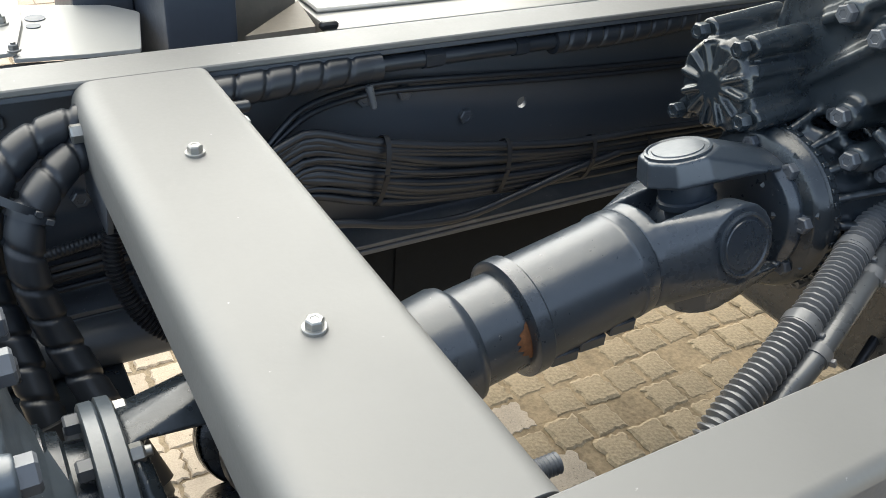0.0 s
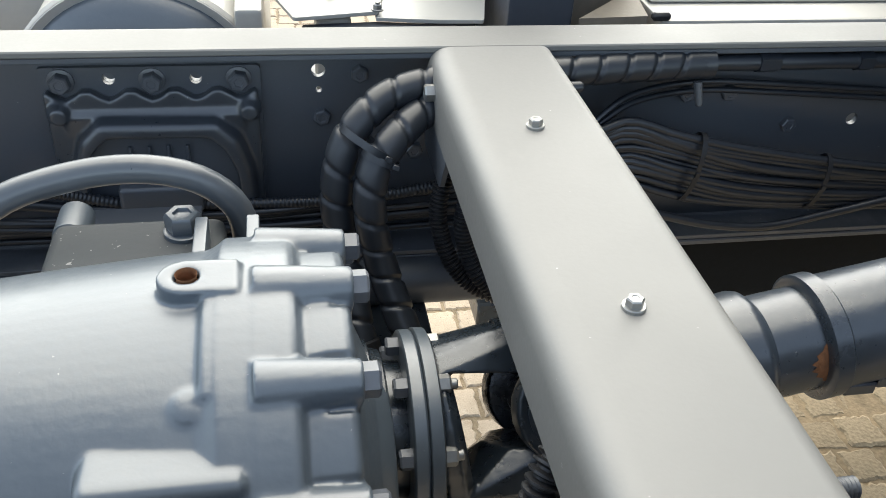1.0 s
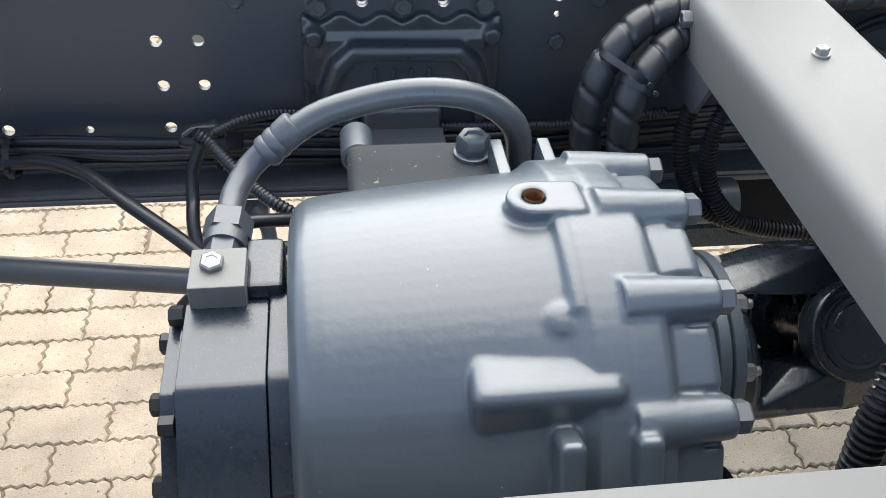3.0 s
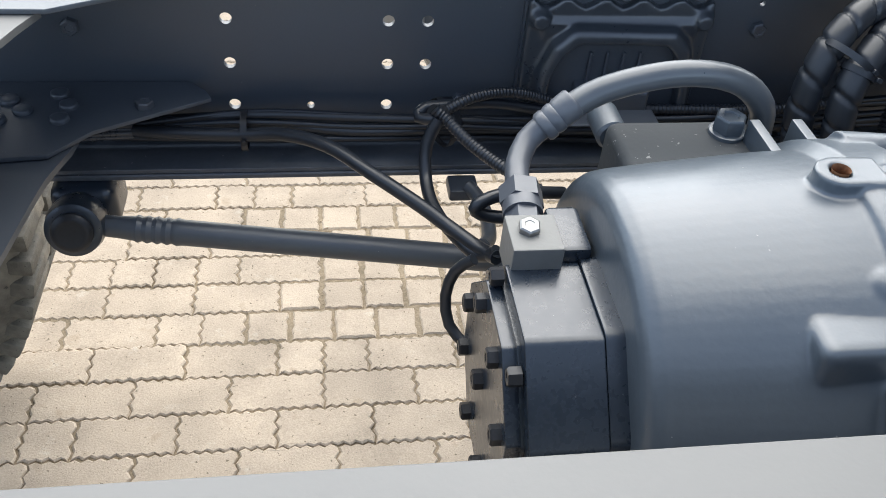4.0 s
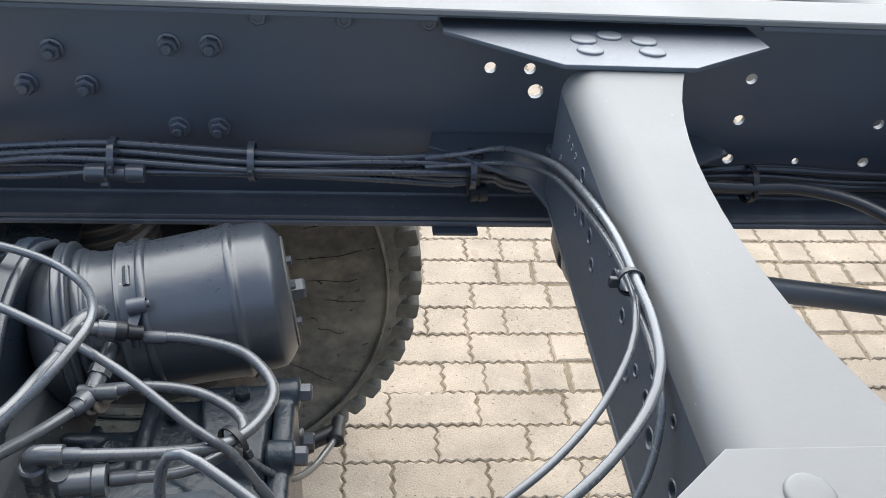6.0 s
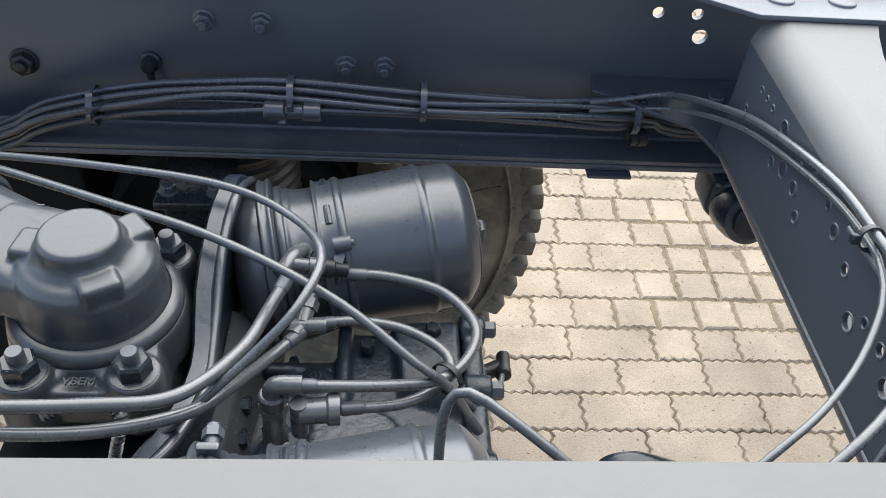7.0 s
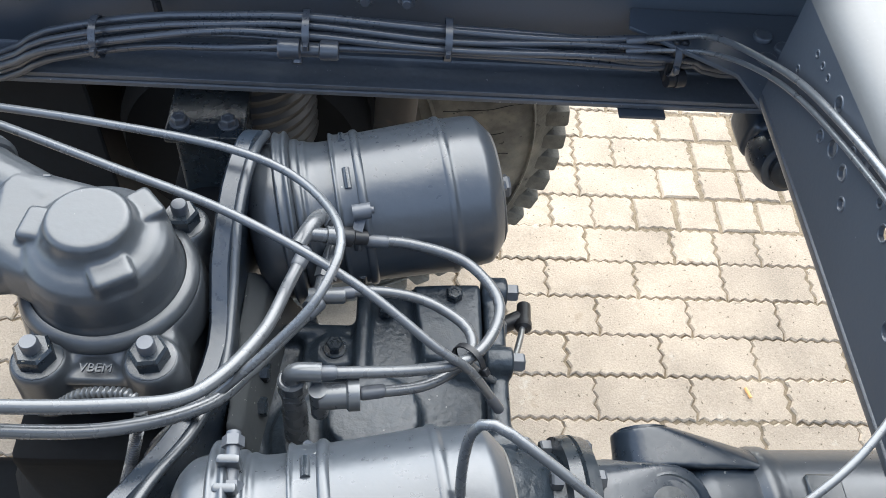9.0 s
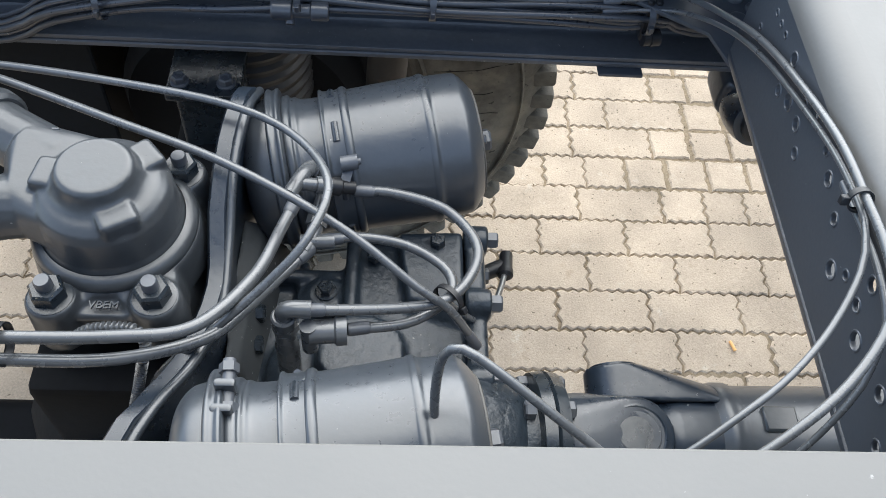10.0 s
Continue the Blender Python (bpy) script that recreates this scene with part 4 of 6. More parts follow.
bolt(ax, (-0.742, 0.352, 0.838), (0, 0, 1), 0.009, 0.010, M_DARKCAST, 0.012, 0, "housing_bolt")
for x in (-0.69, -0.62):
    bolt(ax, (x, 0.395 if x < -0.65 else 0.405, 0.845 if x < -0.65 else 0.861), (0, 0, 1), 0.009, 0.010, M_DARKCAST, 0, 0, "housing_bolt")
for y, z in ((0.42, 0.85), (0.33, 0.857), (0.245, 0.845), (0.43, 0.76)):
    bolt(ax, (-0.562, y, z), (1, 0, 0), 0.010, 0.012, M_BOLT, 0, 0, "cover_bolt")
part("pinion_nose", lathe([(0, 0.085), (0.04, 0.075), (0.055, 0.06), (0.075, 0.06)], (-0.585, 0.20, 0.785), (1, 0, 0), 40), M_SOOT, ax)
# Added black bar hides lit paving where the space beside the axle is dark.
link = thing("shade_bar", (-1.3, 0.30, 0.42), "matt black bar added to fill the dark space beside the axle", "link")
part("bar", join(box((-1.75, 0.21, 0.36), (-1.03, 0.385, 0.50), 0.03, 3), lathe([(-0.09, 0.06), (-0.08, 0.075), (0.08, 0.075), (0.09, 0.06)], (-1.05, 0.30, 0.43), (0, 1, 0), 28)), M_SHADE, link)
# ball joint housing on the axle
vj = thing("ball_joint_housing", (-0.934, 0.343, 0.93), "grey cast ball joint housing with domed cap and four nuts", "axle joint")
DC = (-0.940, 0.350, 0.0)
NUTS = ((-0.886, 0.415), (-0.981, 0.264), (-0.888, 0.266), (-0.985, 0.424))
base_bits = [lathe([(0.91, 0.085), (0.952, 0.080), (0.960, 0.060)], DC, (0, 0, 1), 48)]
for k, (x, y) in enumerate(NUTS):
    base_bits += [lathe([(0.90, 0.027), (0.950, 0.0245), (0.957, 0.0235), (0.959, 0.021)], (x, y, 0), (0, 0, 1), 28),
                  hull(ring((x, y, 0.948), (0, 0, 1), 0.021) + ring((x, y, 0.91), (0, 0, 1), 0.026) + ring((DC[0], DC[1], 0.953), (0, 0, 1), 0.05) + ring((DC[0], DC[1], 0.91), (0, 0, 1), 0.06))]
base_bits.append(hull([Vector((x, y, z)) for z in (0.90, 0.944) for x, y in ((-0.985, 0.252), (-0.884, 0.252), (-0.872, 0.42), (-0.99, 0.42))]))
base_bits.append(hull([Vector((x, y, 0.94)) for x, y in ((-0.985, 0.250), (-0.876, 0.250), (-0.866, 0.42), (-0.99, 0.42))] + [Vector((x, y, 0.80)) for x, y in ((-0.97, 0.30), (-0.855, 0.29), (-0.845, 0.43), (-0.97, 0.44))]))
casting("base", base_bits, M_STAY, vj, 0.0028, 3)
part("bead", lathe([(0.956 - 0.0105 * math.cos(radians(q)), 0.0685 + 0.0105 * math.sin(radians(q))) for q in range(0, 181, 18)], DC, (0, 0, 1), 64, False), M_STAY, vj)
for x, y in NUTS:
    bolt(vj, (x, y, 0.957), (0, 0, 1), 0.0165, 0.016, M_DARKCAST, 0.021, 0.0, "nut")
    bolt(vj, (x, y, 0.9735), (0, 0, 1), 0.0138, 0.0016, M_YELLOW, 0.0, 0.0, "nut_top")
    part("stud", lathe([(0.974, 0.0078), (0.984, 0.0078), (0.986, 0.0066), (0.986, 0.001)], (x, y, 0), (0, 0, 1), 20), M_BOLT, vj)
vs = thing("v_stay", (-1.0, 0.35, 0.98), "grey cast V-shaped axle stay with domed joint cap and two arms", "stay")
eye_bits = [lathe([(0.957, 0.0690), (0.965, 0.0680), (0.972, 0.0652), (0.992, 0.0645), (1.004, 0.0635), (1.013, 0.060), (1.019, 0.053), (1.022, 0.045), (1.026, 0.041), (1.032, 0.0375), (1.040, 0.0355), (1.0435, 0.032), (1.0437, 0.01)], DC, (0, 0, 1), 64),
            hull(ring((DC[0], DC[1], 0.972), (0, 0, 1), 0.060) + ring((DC[0], DC[1], 1.011), (0, 0, 1), 0.055) + ring((-1.025, 0.410, 0.988), (-0.8, 0.6, 0), 0.031) + ring((-1.022, 0.350, 0.985), (-1, -0.1, 0), 0.031)),
            sweep([(-0.99, 0.395, 0.988), (-1.03, 0.418, 0.988), (-1.08, 0.450, 0.988), (-1.25, 0.575, 0.985), (-1.33, 0.64, 0.985)], 0.030, 20), sweep([(-0.98, 0.348, 0.985), (-1.04, 0.344, 0.984), (-1.10, 0.325, 0.98), (-1.3, 0.24, 0.97), (-1.42, 0.19, 0.97)], 0.031, 20)]
for a in (40, 172, 300):
    b = box((-0.018, 0.028, 0.99), (0.018, 0.061, 1.0275), 0.005, 3)
    bmesh.ops.transform(b, matrix=Matrix.Translation(DC) @ Matrix.Rotation(radians(a - 90), 4, "Z"), verts=b.verts)
    eye_bits.append(b)
casting("eye", eye_bits, M_STAY, vs, 0.0020, 1)
for dx, dy in ((0, 0), (0.011, 0.003), (0.002, -0.009), (0.013, -0.006)):
    part("cast_mark", box((-1.012 + dx, 0.413 + dy, 1.008), (-1.004 + dx, 0.4165 + dy, 1.0155), 0.001, 1), M_STAY, vs)
part("collar", lathe([(0, 0.033), (0.004, 0.037), (0.016, 0.037), (0.02, 0.034), (0.06, 0.034)], (-1.065, 0.440, 0.988), (-0.8, 0.6, 0), 32), M_STAY, vs)

# ---- spring brake chambers ----


def chamber(base, end, label):
    """base: rear of the service side; end: middle of the spring end."""
    base, end = Vector(base), Vector(end)
    d = (end - base)
    n = d.length
    d.normalize()
    t = thing("brake_chamber", base, label, "brake chamber", "spring brake chambers")
    k = n / 0.262
    cup = [(0, 0.02), (0.0, 0.050), (0.005, 0.068), (0.016, 0.080), (0.028, 0.083), (0.038, 0.083)]
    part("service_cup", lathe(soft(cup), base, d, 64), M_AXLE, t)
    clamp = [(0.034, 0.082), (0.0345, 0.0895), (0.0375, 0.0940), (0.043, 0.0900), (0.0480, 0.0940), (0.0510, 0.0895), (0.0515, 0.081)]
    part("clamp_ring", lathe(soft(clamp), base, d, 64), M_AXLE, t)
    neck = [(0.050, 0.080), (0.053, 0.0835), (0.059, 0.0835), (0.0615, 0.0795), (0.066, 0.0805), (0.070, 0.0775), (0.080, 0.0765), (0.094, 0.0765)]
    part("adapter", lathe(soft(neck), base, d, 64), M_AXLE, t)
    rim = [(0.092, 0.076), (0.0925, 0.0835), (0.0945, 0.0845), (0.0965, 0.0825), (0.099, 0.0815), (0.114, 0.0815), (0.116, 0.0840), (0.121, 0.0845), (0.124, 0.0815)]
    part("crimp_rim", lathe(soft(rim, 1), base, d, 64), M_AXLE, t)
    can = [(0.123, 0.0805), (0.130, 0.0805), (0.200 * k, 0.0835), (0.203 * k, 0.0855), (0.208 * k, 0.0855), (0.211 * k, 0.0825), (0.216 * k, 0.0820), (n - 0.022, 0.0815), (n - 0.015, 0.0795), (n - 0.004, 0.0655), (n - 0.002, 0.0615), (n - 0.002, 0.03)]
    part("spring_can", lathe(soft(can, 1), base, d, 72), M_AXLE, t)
    part("end_plate", lathe([(n - 0.004, 0.0615), (n - 0.0008, 0.0615), (n, 0.060), (n, 0.02)], base, d, 56), M_DUSTY, t, "dusty grey end plate")
    s = (Vector((0, 0, 1)) - d * d.z).normalized()
    q = d.cross(s)
    bolt(t, end, d, 0.013, 0.016, M_BOLT, 0, 0, "release_bolt")
    for a in (40, 150, 215, 300):
        bolt(t, end + (s * math.cos(radians(a)) + q * math.sin(radians(a))) * 0.036, d, 0.0055, 0.006, M_BOLT, 0, 0, "small_bolt")
    for a in (17, 62, 107, 152, 197, 287, 332):
        o = s * math.cos(radians(a)) + q * math.sin(radians(a))
        w = d.cross(o) * 0.011
        slot = [base + d * 0.1065 + o * 0.0795 + w, base + d * 0.1065 + o * 0.0805, base + d * 0.1065 + o * 0.0795 - w]
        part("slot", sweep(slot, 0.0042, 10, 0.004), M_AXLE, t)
        part("slot_hollow", sweep([p + o * 0.0026 for p in slot], 0.0019, 8, 0.004), M_DARKCAST, t)
    return t


ch1 = chamber((-0.835, 0.478, 0.880), (-0.576, 0.521, 0.906), "grey painted spring brake chamber with clamp ring, facing the tyre")
ch2 = chamber((-0.845, 0.105, 0.918), (-0.585, 0.140, 0.930), "grey painted spring brake chamber close to the near rail")
# clamp bolts on the rings
part("clamp_bolt", join(lathe([(-0.004, 0.0055), (0.062, 0.0055)], (-0.803, 0.178, 0.998), (0.05, -0.75, -0.05), 14), lathe([(0.0, 0.0085), (0.008, 0.0085)], (-0.803, 0.178, 0.998), (0.05, -0.75, -0.05), 6),
                       lathe([(0.036, 0.010), (0.045, 0.010)], (-0.803, 0.178, 0.998), (0.05, -0.75, -0.05), 6)), M_BOLT, ch2)
for dy in (0.010, 0.032):
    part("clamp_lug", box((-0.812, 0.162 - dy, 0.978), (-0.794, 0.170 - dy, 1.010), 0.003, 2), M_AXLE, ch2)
d1 = (Vector((-0.576, 0.521, 0.906)) - Vector((-0.835, 0.478, 0.880))).normalized()
up1 = (Vector((0, 0, 1)) - d1 * d1.z).normalized()
out1 = (up1 * math.cos(radians(42)) + d1.cross(up1) * math.sin(radians(42)))
clip_at = Vector((-0.835, 0.478, 0.880)) + d1 * 0.116 + out1 * 0.091
foot_at = Vector((-0.722, 0.421, 0.945))
part("pipe_clip", join(lathe([(-0.009, 0.0062), (-0.009, 0.0080), (0.009, 0.0080), (0.009, 0.0062)], clip_at, d1, 24, False), lathe([(-0.004, 0.0036), (0.012, 0.0036)], clip_at, d1, 12),
                       hull([clip_at + d1 * a + out1 * -0.006 + Vector((0, b, 0)) for a in (-0.0055, 0.0055) for b in (-0.006, -0.002)] + [foot_at + d1 * a + Vector((0, b, 0)) for a in (-0.0055, 0.0055) for b in (-0.002, 0.002)])), M_BOLT, ch1, "grey strap clip looped round a pipe")

# brake bracket arm between joint and chambers
br = thing("brake_bracket", (-0.85, 0.3, 0.80), "grey cast brake chamber bracket with curved bright edge", "bracket")
rim = spline([(-0.822, 0.535, 0.965), (-0.824, 0.50, 0.990), (-0.832, 0.44, 0.985), (-0.836, 0.37, 0.955), (-0.832, 0.32, 0.932), (-0.835, 0.28, 0.925), (-0.850, 0.22, 0.930), (-0.875, 0.165, 0.945), (-0.890, 0.13, 0.950), (-0.897, 0.05, 0.930)], 0.02)
sheet = bmesh.new()
rows2 = []
for p in rim:
    rows2.append([sheet.verts.new(p + Vector((dx, 0, dz))) for dx, dz in ((-0.020, -0.22), (-0.020, -0.004), (-0.017, 0.0), (-0.003, 0.0), (0.0, -0.004), (0.0, -0.22))])
for a, b in zip(rows2, rows2[1:]):
    for k in range(5):
        sheet.faces.new((a[k], a[k + 1], b[k + 1], b[k]))
sheet.faces.new(rows2[0])
sheet.faces.new(rows2[-1][::-1])
part("plate", sheet, M_PUMP, br)
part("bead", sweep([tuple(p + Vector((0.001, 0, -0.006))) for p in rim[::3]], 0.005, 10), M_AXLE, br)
casting("foot", [hull([Vector(p) for p in ((-0.835, 0.25, 0.868), (-0.835, 0.42, 0.875), (-0.812, 0.42, 0.868), (-0.822, 0.25, 0.858), (-0.835, 0.22, 0.76), (-0.835, 0.44, 0.76), (-0.782, 0.43, 0.79), (-0.806, 0.23, 0.79))]),
                 lathe([(0, 0.017), (0.008, 0.016)], (-0.824, 0.288, 0.831), (1, 0, 0.1), 20), lathe([(0, 0.017), (0.008, 0.016)], (-0.822, 0.320, 0.842), (1, 0, 0.1), 20)], M_DULL, br, 0.003, 2)
for y, z in ((0.288, 0.831), (0.320, 0.842)):
    bolt(br, (-0.816, y, z), (1, 0, 0), 0.010, 0.012, M_DARKCAST, 0, 0, "bracket_bolt")

# ---- rear propeller shaft ----
RA, RB = Vector((-0.51, 0.20, 0.785)), Vector((0.75, 0.26, 0.70))
RD = (RB - RA).normalized()
rp = thing("propeller_shaft", RA, "dark grey propeller shaft with universal joint at the axle", "shaft")
part("flange", lathe([(-0.012, 0.050), (-0.010, 0.076), (0.002, 0.078), (0.003, 0.074), (0.006, 0.078), (0.018, 0.076), (0.020, 0.05)], RA, RD, 48), M_DARKCAST, rp)
for a in range(10, 370, 60):
    o = Vector((0, math.sin(radians(a)), math.cos(radians(a)))) * 0.064
    bolt(rp, RA + o - RD * 0.012, -RD, 0.0095, 0.011, M_BOLT, 0, 0, "flange_bolt")
    bolt(rp, RA + o + RD * 0.019, RD, 0.0095, 0.011, M_BOLT, 0, 0, "flange_nut")
ru = Vector((0, -0.21, 0.98))
rs = RD.cross(ru).normalized()
yoke(rp, RA + RD * 0.02, RD, ru, 0.048, 0.040, 0.076, M_PUMP, 0.06)
part("neck", lathe([(0.118, 0.028), (0.128, 0.046), (0.145, 0.053), (0.182, 0.056), (0.192, 0.060)], RA, RD, 40), M_PUMP, rp)
yoke(rp, RA + RD * 0.20, -RD, rs, 0.076, 0.034, 0.107, M_PUMP, 0.062, 28, 0.034)
part("joint_cross", join(lathe([(-0.06, 0.018), (0.06, 0.018)], RA + RD * 0.093, ru, 20), lathe([(-0.07, 0.018), (0.07, 0.018)], RA + RD * 0.093, rs, 20)), M_DARKCAST, rp)
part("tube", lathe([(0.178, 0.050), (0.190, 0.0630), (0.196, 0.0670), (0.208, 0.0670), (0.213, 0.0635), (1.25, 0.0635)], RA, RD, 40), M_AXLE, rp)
part("balance_weight", box(tuple(RA + RD * 0.25 + Vector((-0.018, -0.014, 0.060))), tuple(RA + RD * 0.25 + Vector((0.018, 0.014, 0.069))), 0.002, 1), M_DARKCAST, rp)

# ---- torque rod and bump stop ----
tr = thing("torque_rod", (-0.2, 0.655, 0.82), "dark grey tubular torque rod with round bushed end", "rod")
R0, R1 = Vector((-0.195, 0.652, 0.835)), Vector((0.42, 0.600, 0.785))
rd = (R1 - R0).normalized()
part("bar", lathe([(0.02, 0.0134), (0.05, 0.0143), (0.07, 0.0160), (0.074, 0.0180), (0.080, 0.0156), (0.086, 0.0180), (0.092, 0.0156), (0.098, 0.0180), (0.104, 0.0156), (0.110, 0.0180), (0.116, 0.0156), (0.122, 0.0180), (0.130, 0.0168), (0.60, 0.0168)], R0, rd, 28), M_FRAME, tr)
part("eye", lathe([(-0.03, 0.024), (-0.028, 0.034), (-0.010, 0.0365), (0.010, 0.0365), (0.026, 0.034), (0.03, 0.026)], R0, (0.05, -1, 0.35), 32), M_PUMP, tr)
part("bush", lathe([(0.028, 0.025), (0.036, 0.025), (0.040, 0.021), (0.0405, 0.016), (0.038, 0.010)], R0, (0.05, -1, 0.35), 28), M_BLACK, tr)
rb = thing("rod_bracket", (-0.19, 0.70, 0.86), "dark steel rod mounting bracket under the rail", "bracket")
part("body", join(box((-0.232, 0.675, 0.80), (-0.150, 0.755, 0.8655), 0.016, 3)), M_PUMP, rb)
pl = thing("rail_shim", (-0.37, 0.71, 0.86), "small dark plate under the rail flange", "plate")
part("plate", box((-0.405, 0.685, 0.860), (-0.345, 0.745, 0.8655), 0.002, 2), M_FRAME, pl)

# ---- rear wheel ----
WC = Vector((-0.93, 0.945, 0.548))
wh = thing("truck_tyre", (WC.x, WC.y + 0.14, 0.0), "worn muddy off-road truck tyre on a dusty rim", "tyre")
R = 0.548
prof = [(0.0, 0.285), (-0.006, 0.30), (-0.012, 0.345), (-0.016, 0.40), (-0.014, 0.45), (-0.006, 0.485), (0.004, 0.505), (0.02, 0.518), (0.10, 0.523), (0.20, 0.523), (0.27, 0.518), (0.29, 0.505), (0.30, 0.46), (0.305, 0.40), (0.30, 0.34), (0.29, 0.30), (0.285, 0.285)]
tyre = part("carcass", lathe(prof, WC, (0, 1, 0), 96, False), M_RUBBER, wh)
for r0 in (0.312, 0.478):
    part("tyre_ring", lathe([(-0.019, r0), (-0.0215, r0 + 0.002), (-0.019, r0 + 0.004), (-0.010, r0 + 0.006), (-0.010, r0 - 0.002)], WC, (0, 1, 0), 96, False), M_RUBBER, tyre)
lug_bm = box((-0.0185, 0.002, 0.49), (0.0185, 0.135, 0.541), 0.006, 2)
lug_me = None
for k in range(60):
    a = 6.0 * k
    for s in (0, 1):
        if lug_me is None:
            first = part("tread_block", lug_bm, M_RUBBER, tyre)
            lug_me = first.data
            bmesh_shift = Matrix.Translation(world_loc(tyre))
            first.matrix_local = Matrix.Translation(WC - Vector(world_loc(tyre))) @ Matrix.Rotation(radians(a), 4, "Y") @ bmesh_shift
        else:
            o = new("tread_block", lug_me)
            o.parent = tyre
            o.matrix_local = Matrix.Translation(WC - Vector(world_loc(tyre)) + Vector((0, 0.145 * s, 0))) @ Matrix.Rotation(radians(a + 3.0 * s), 4, "Y") @ bmesh_shift
crk = random.Random(5)
for k in range(14):
    a0 = radians(-20 + 10.5 * k + crk.uniform(-4, 4))
    r0, r1 = crk.uniform(0.33, 0.37), crk.uniform(0.41, 0.47)
    line = []
    for q in range(6):
        rr = r0 + (r1 - r0) * q / 5
        a = a0 + crk.uniform(-0.006, 0.006)
        yy = next(y0 + (y1 - y0) * (rr - ra) / (rb - ra) for (y0, ra), (y1, rb) in zip(prof, prof[1:]) if ra <= rr <= rb) - 0.0002
        line.append((WC.x + rr * math.sin(a), WC.y + yy, WC.z + rr * math.cos(a)))
    part("crack", sweep(line, 0.0007, 6, 0.01), M_SHADE, tyre)
part("rim", lathe([(0.0, 0.288), (-0.004, 0.293), (-0.004, 0.284), (0.02, 0.274), (0.10, 0.262), (0.20, 0.255), (0.205, 0.20), (0.21, 0.10)], WC, (0, 1, 0), 64, False), M_RIM, wh)
drum = part("brake_drum", lathe([(-0.06, 0.12), (-0.055, 0.19), (-0.02, 0.205), (0.03, 0.205), (0.035, 0.215), (0.19, 0.215), (0.20, 0.12)], WC, (0, 1, 0), 56), M_SHADE, wh)
bel = thing("air_spring", (-0.83, 0.84, 0.60), "dark ribbed rubber air spring beside the rail", "air spring")
part("bellows", lathe([(0.0, 0.085), (0.06, 0.086)] + [(0.066 + 0.0055 * k, 0.088 + (0.0, 0.006, 0.007, 0.001)[k % 4]) for k in range(40)] + [(0.29, 0.086)], (-0.900, 0.875, 0.56), (0, 0, 1), 48), M_BELLOW, bel, smooth=25)
part("side_block", join(box((-0.972, 0.69, 0.60), (-0.885, 0.775, 0.79), 0.006, 2), box((-0.980, 0.675, 0.792), (-0.880, 0.785, 0.806), 0.004, 2)), M_DARKCAST, bel)
for x in (-0.962, -0.90):
    bolt(bel, (x, 0.70, 0.806), (0, 0, 1), 0.010, 0.010, M_BOLT, 0.013, 0, "block_bolt")
# Unseen plate added over the bellows to keep sky light off their top.
part("top_plate", box((-1.03, 0.7685, 0.850), (-0.74, 1.0, 0.866), 0.004, 1), M_DARKCAST, bel)
part("seat", lathe([(0, 0.07), (0.03, 0.09), (0.06, 0.09)], (-0.885, 0.875, 0.50), (0, 0, 1), 32), M_DARKCAST, bel)
# Black sheet added to stand for the darkness below the rail beside the wheel.
mp = thing("shade_panel", (-1.3, 0.778, 0.35), "matt black panel added in place of the shade below the rail", "mudguard")
part("panel", box((-1.75, 0.7690, 0.36), (-1.10, 0.778, 0.90), 0.003, 1), M_SHADE, mp)
for x, z in ((-1.16, 0.84), (-1.4, 0.84), (-1.64, 0.84)):
    bolt(mp, (x, 0.769, z), (0, -1, 0), 0.010, 0.008, M_BOLT, 0.013, 0, "panel_bolt")
damper = thing("shock_absorber", (-0.70, 0.80, 0.50), "dusty dark shock absorber behind the brake chamber", "shock absorber")
part("tube", lathe([(0, 0.03), (0.35, 0.03), (0.352, 0.02), (0.40, 0.02)], (-0.70, 0.80, 0.46), (0.05, 0, 1), 28), M_RIM, damper)

# ---- ground ----
g = bmesh.new()
bmesh.ops.create_grid(g, x_segments=2, y_segments=2, size=400)
bmesh.ops.translate(g, vec=(0, 0, -0.0048), verts=g.verts)
ground = part("ground", g, M_JOINT, None)
soil_bm = bmesh.new()
edge_pts = [(1.60 + 0.10 * math.sin(y * 9.0 / 4) + 0.03 * math.sin(y * 31.0), y / 4) for y in range(-2, 15)]
for u, v in edge_pts + [(4.0, edge_pts[-1][1]), (4.0, edge_pts[0][1])]:
    soil_bm.verts.new((u, v, -0.0040))
soil_bm.faces.new(soil_bm.verts[:])
part("soil", soil_bm, M_SOIL, ground, "brown soil filling the joints")
tagged(ground, "sandy bedding under beige concrete pavers reaching far", "ground", "", "structure")

# unseen plain cab back, added over and ahead of the gearbox to block sky
cab = tagged(new("wall_cab_shade"), "unseen dark blue-grey wall added as the cab's back to shade the gearbox", "wall", "", "structure")
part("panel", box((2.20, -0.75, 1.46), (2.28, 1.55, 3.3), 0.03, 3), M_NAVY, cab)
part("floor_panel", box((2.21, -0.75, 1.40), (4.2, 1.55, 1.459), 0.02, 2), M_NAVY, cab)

# ---- brake hoses over the axle ----
GREY_HOSE = "grey oversprayed nylon air brake hose curving over the axle"
h = hose("brake_hose", [(-1.30, 0.212, 0.985), (-1.07, 0.208, 0.985), (-0.997, 0.203, 0.990), (-0.905, 0.206, 0.990), (-0.842, 0.222, 0.982), (-0.799, 0.285, 0.967), (-0.779, 0.35, 0.960), (-0.768, 0.388, 0.957)], 0.0060, M_HOSE, "thick grey air brake hose running past the ball joint nuts", step=0.008)
tie(h, (-0.999, 0.200, 0.983), (1, 0, 0), 0.018, 0.008)
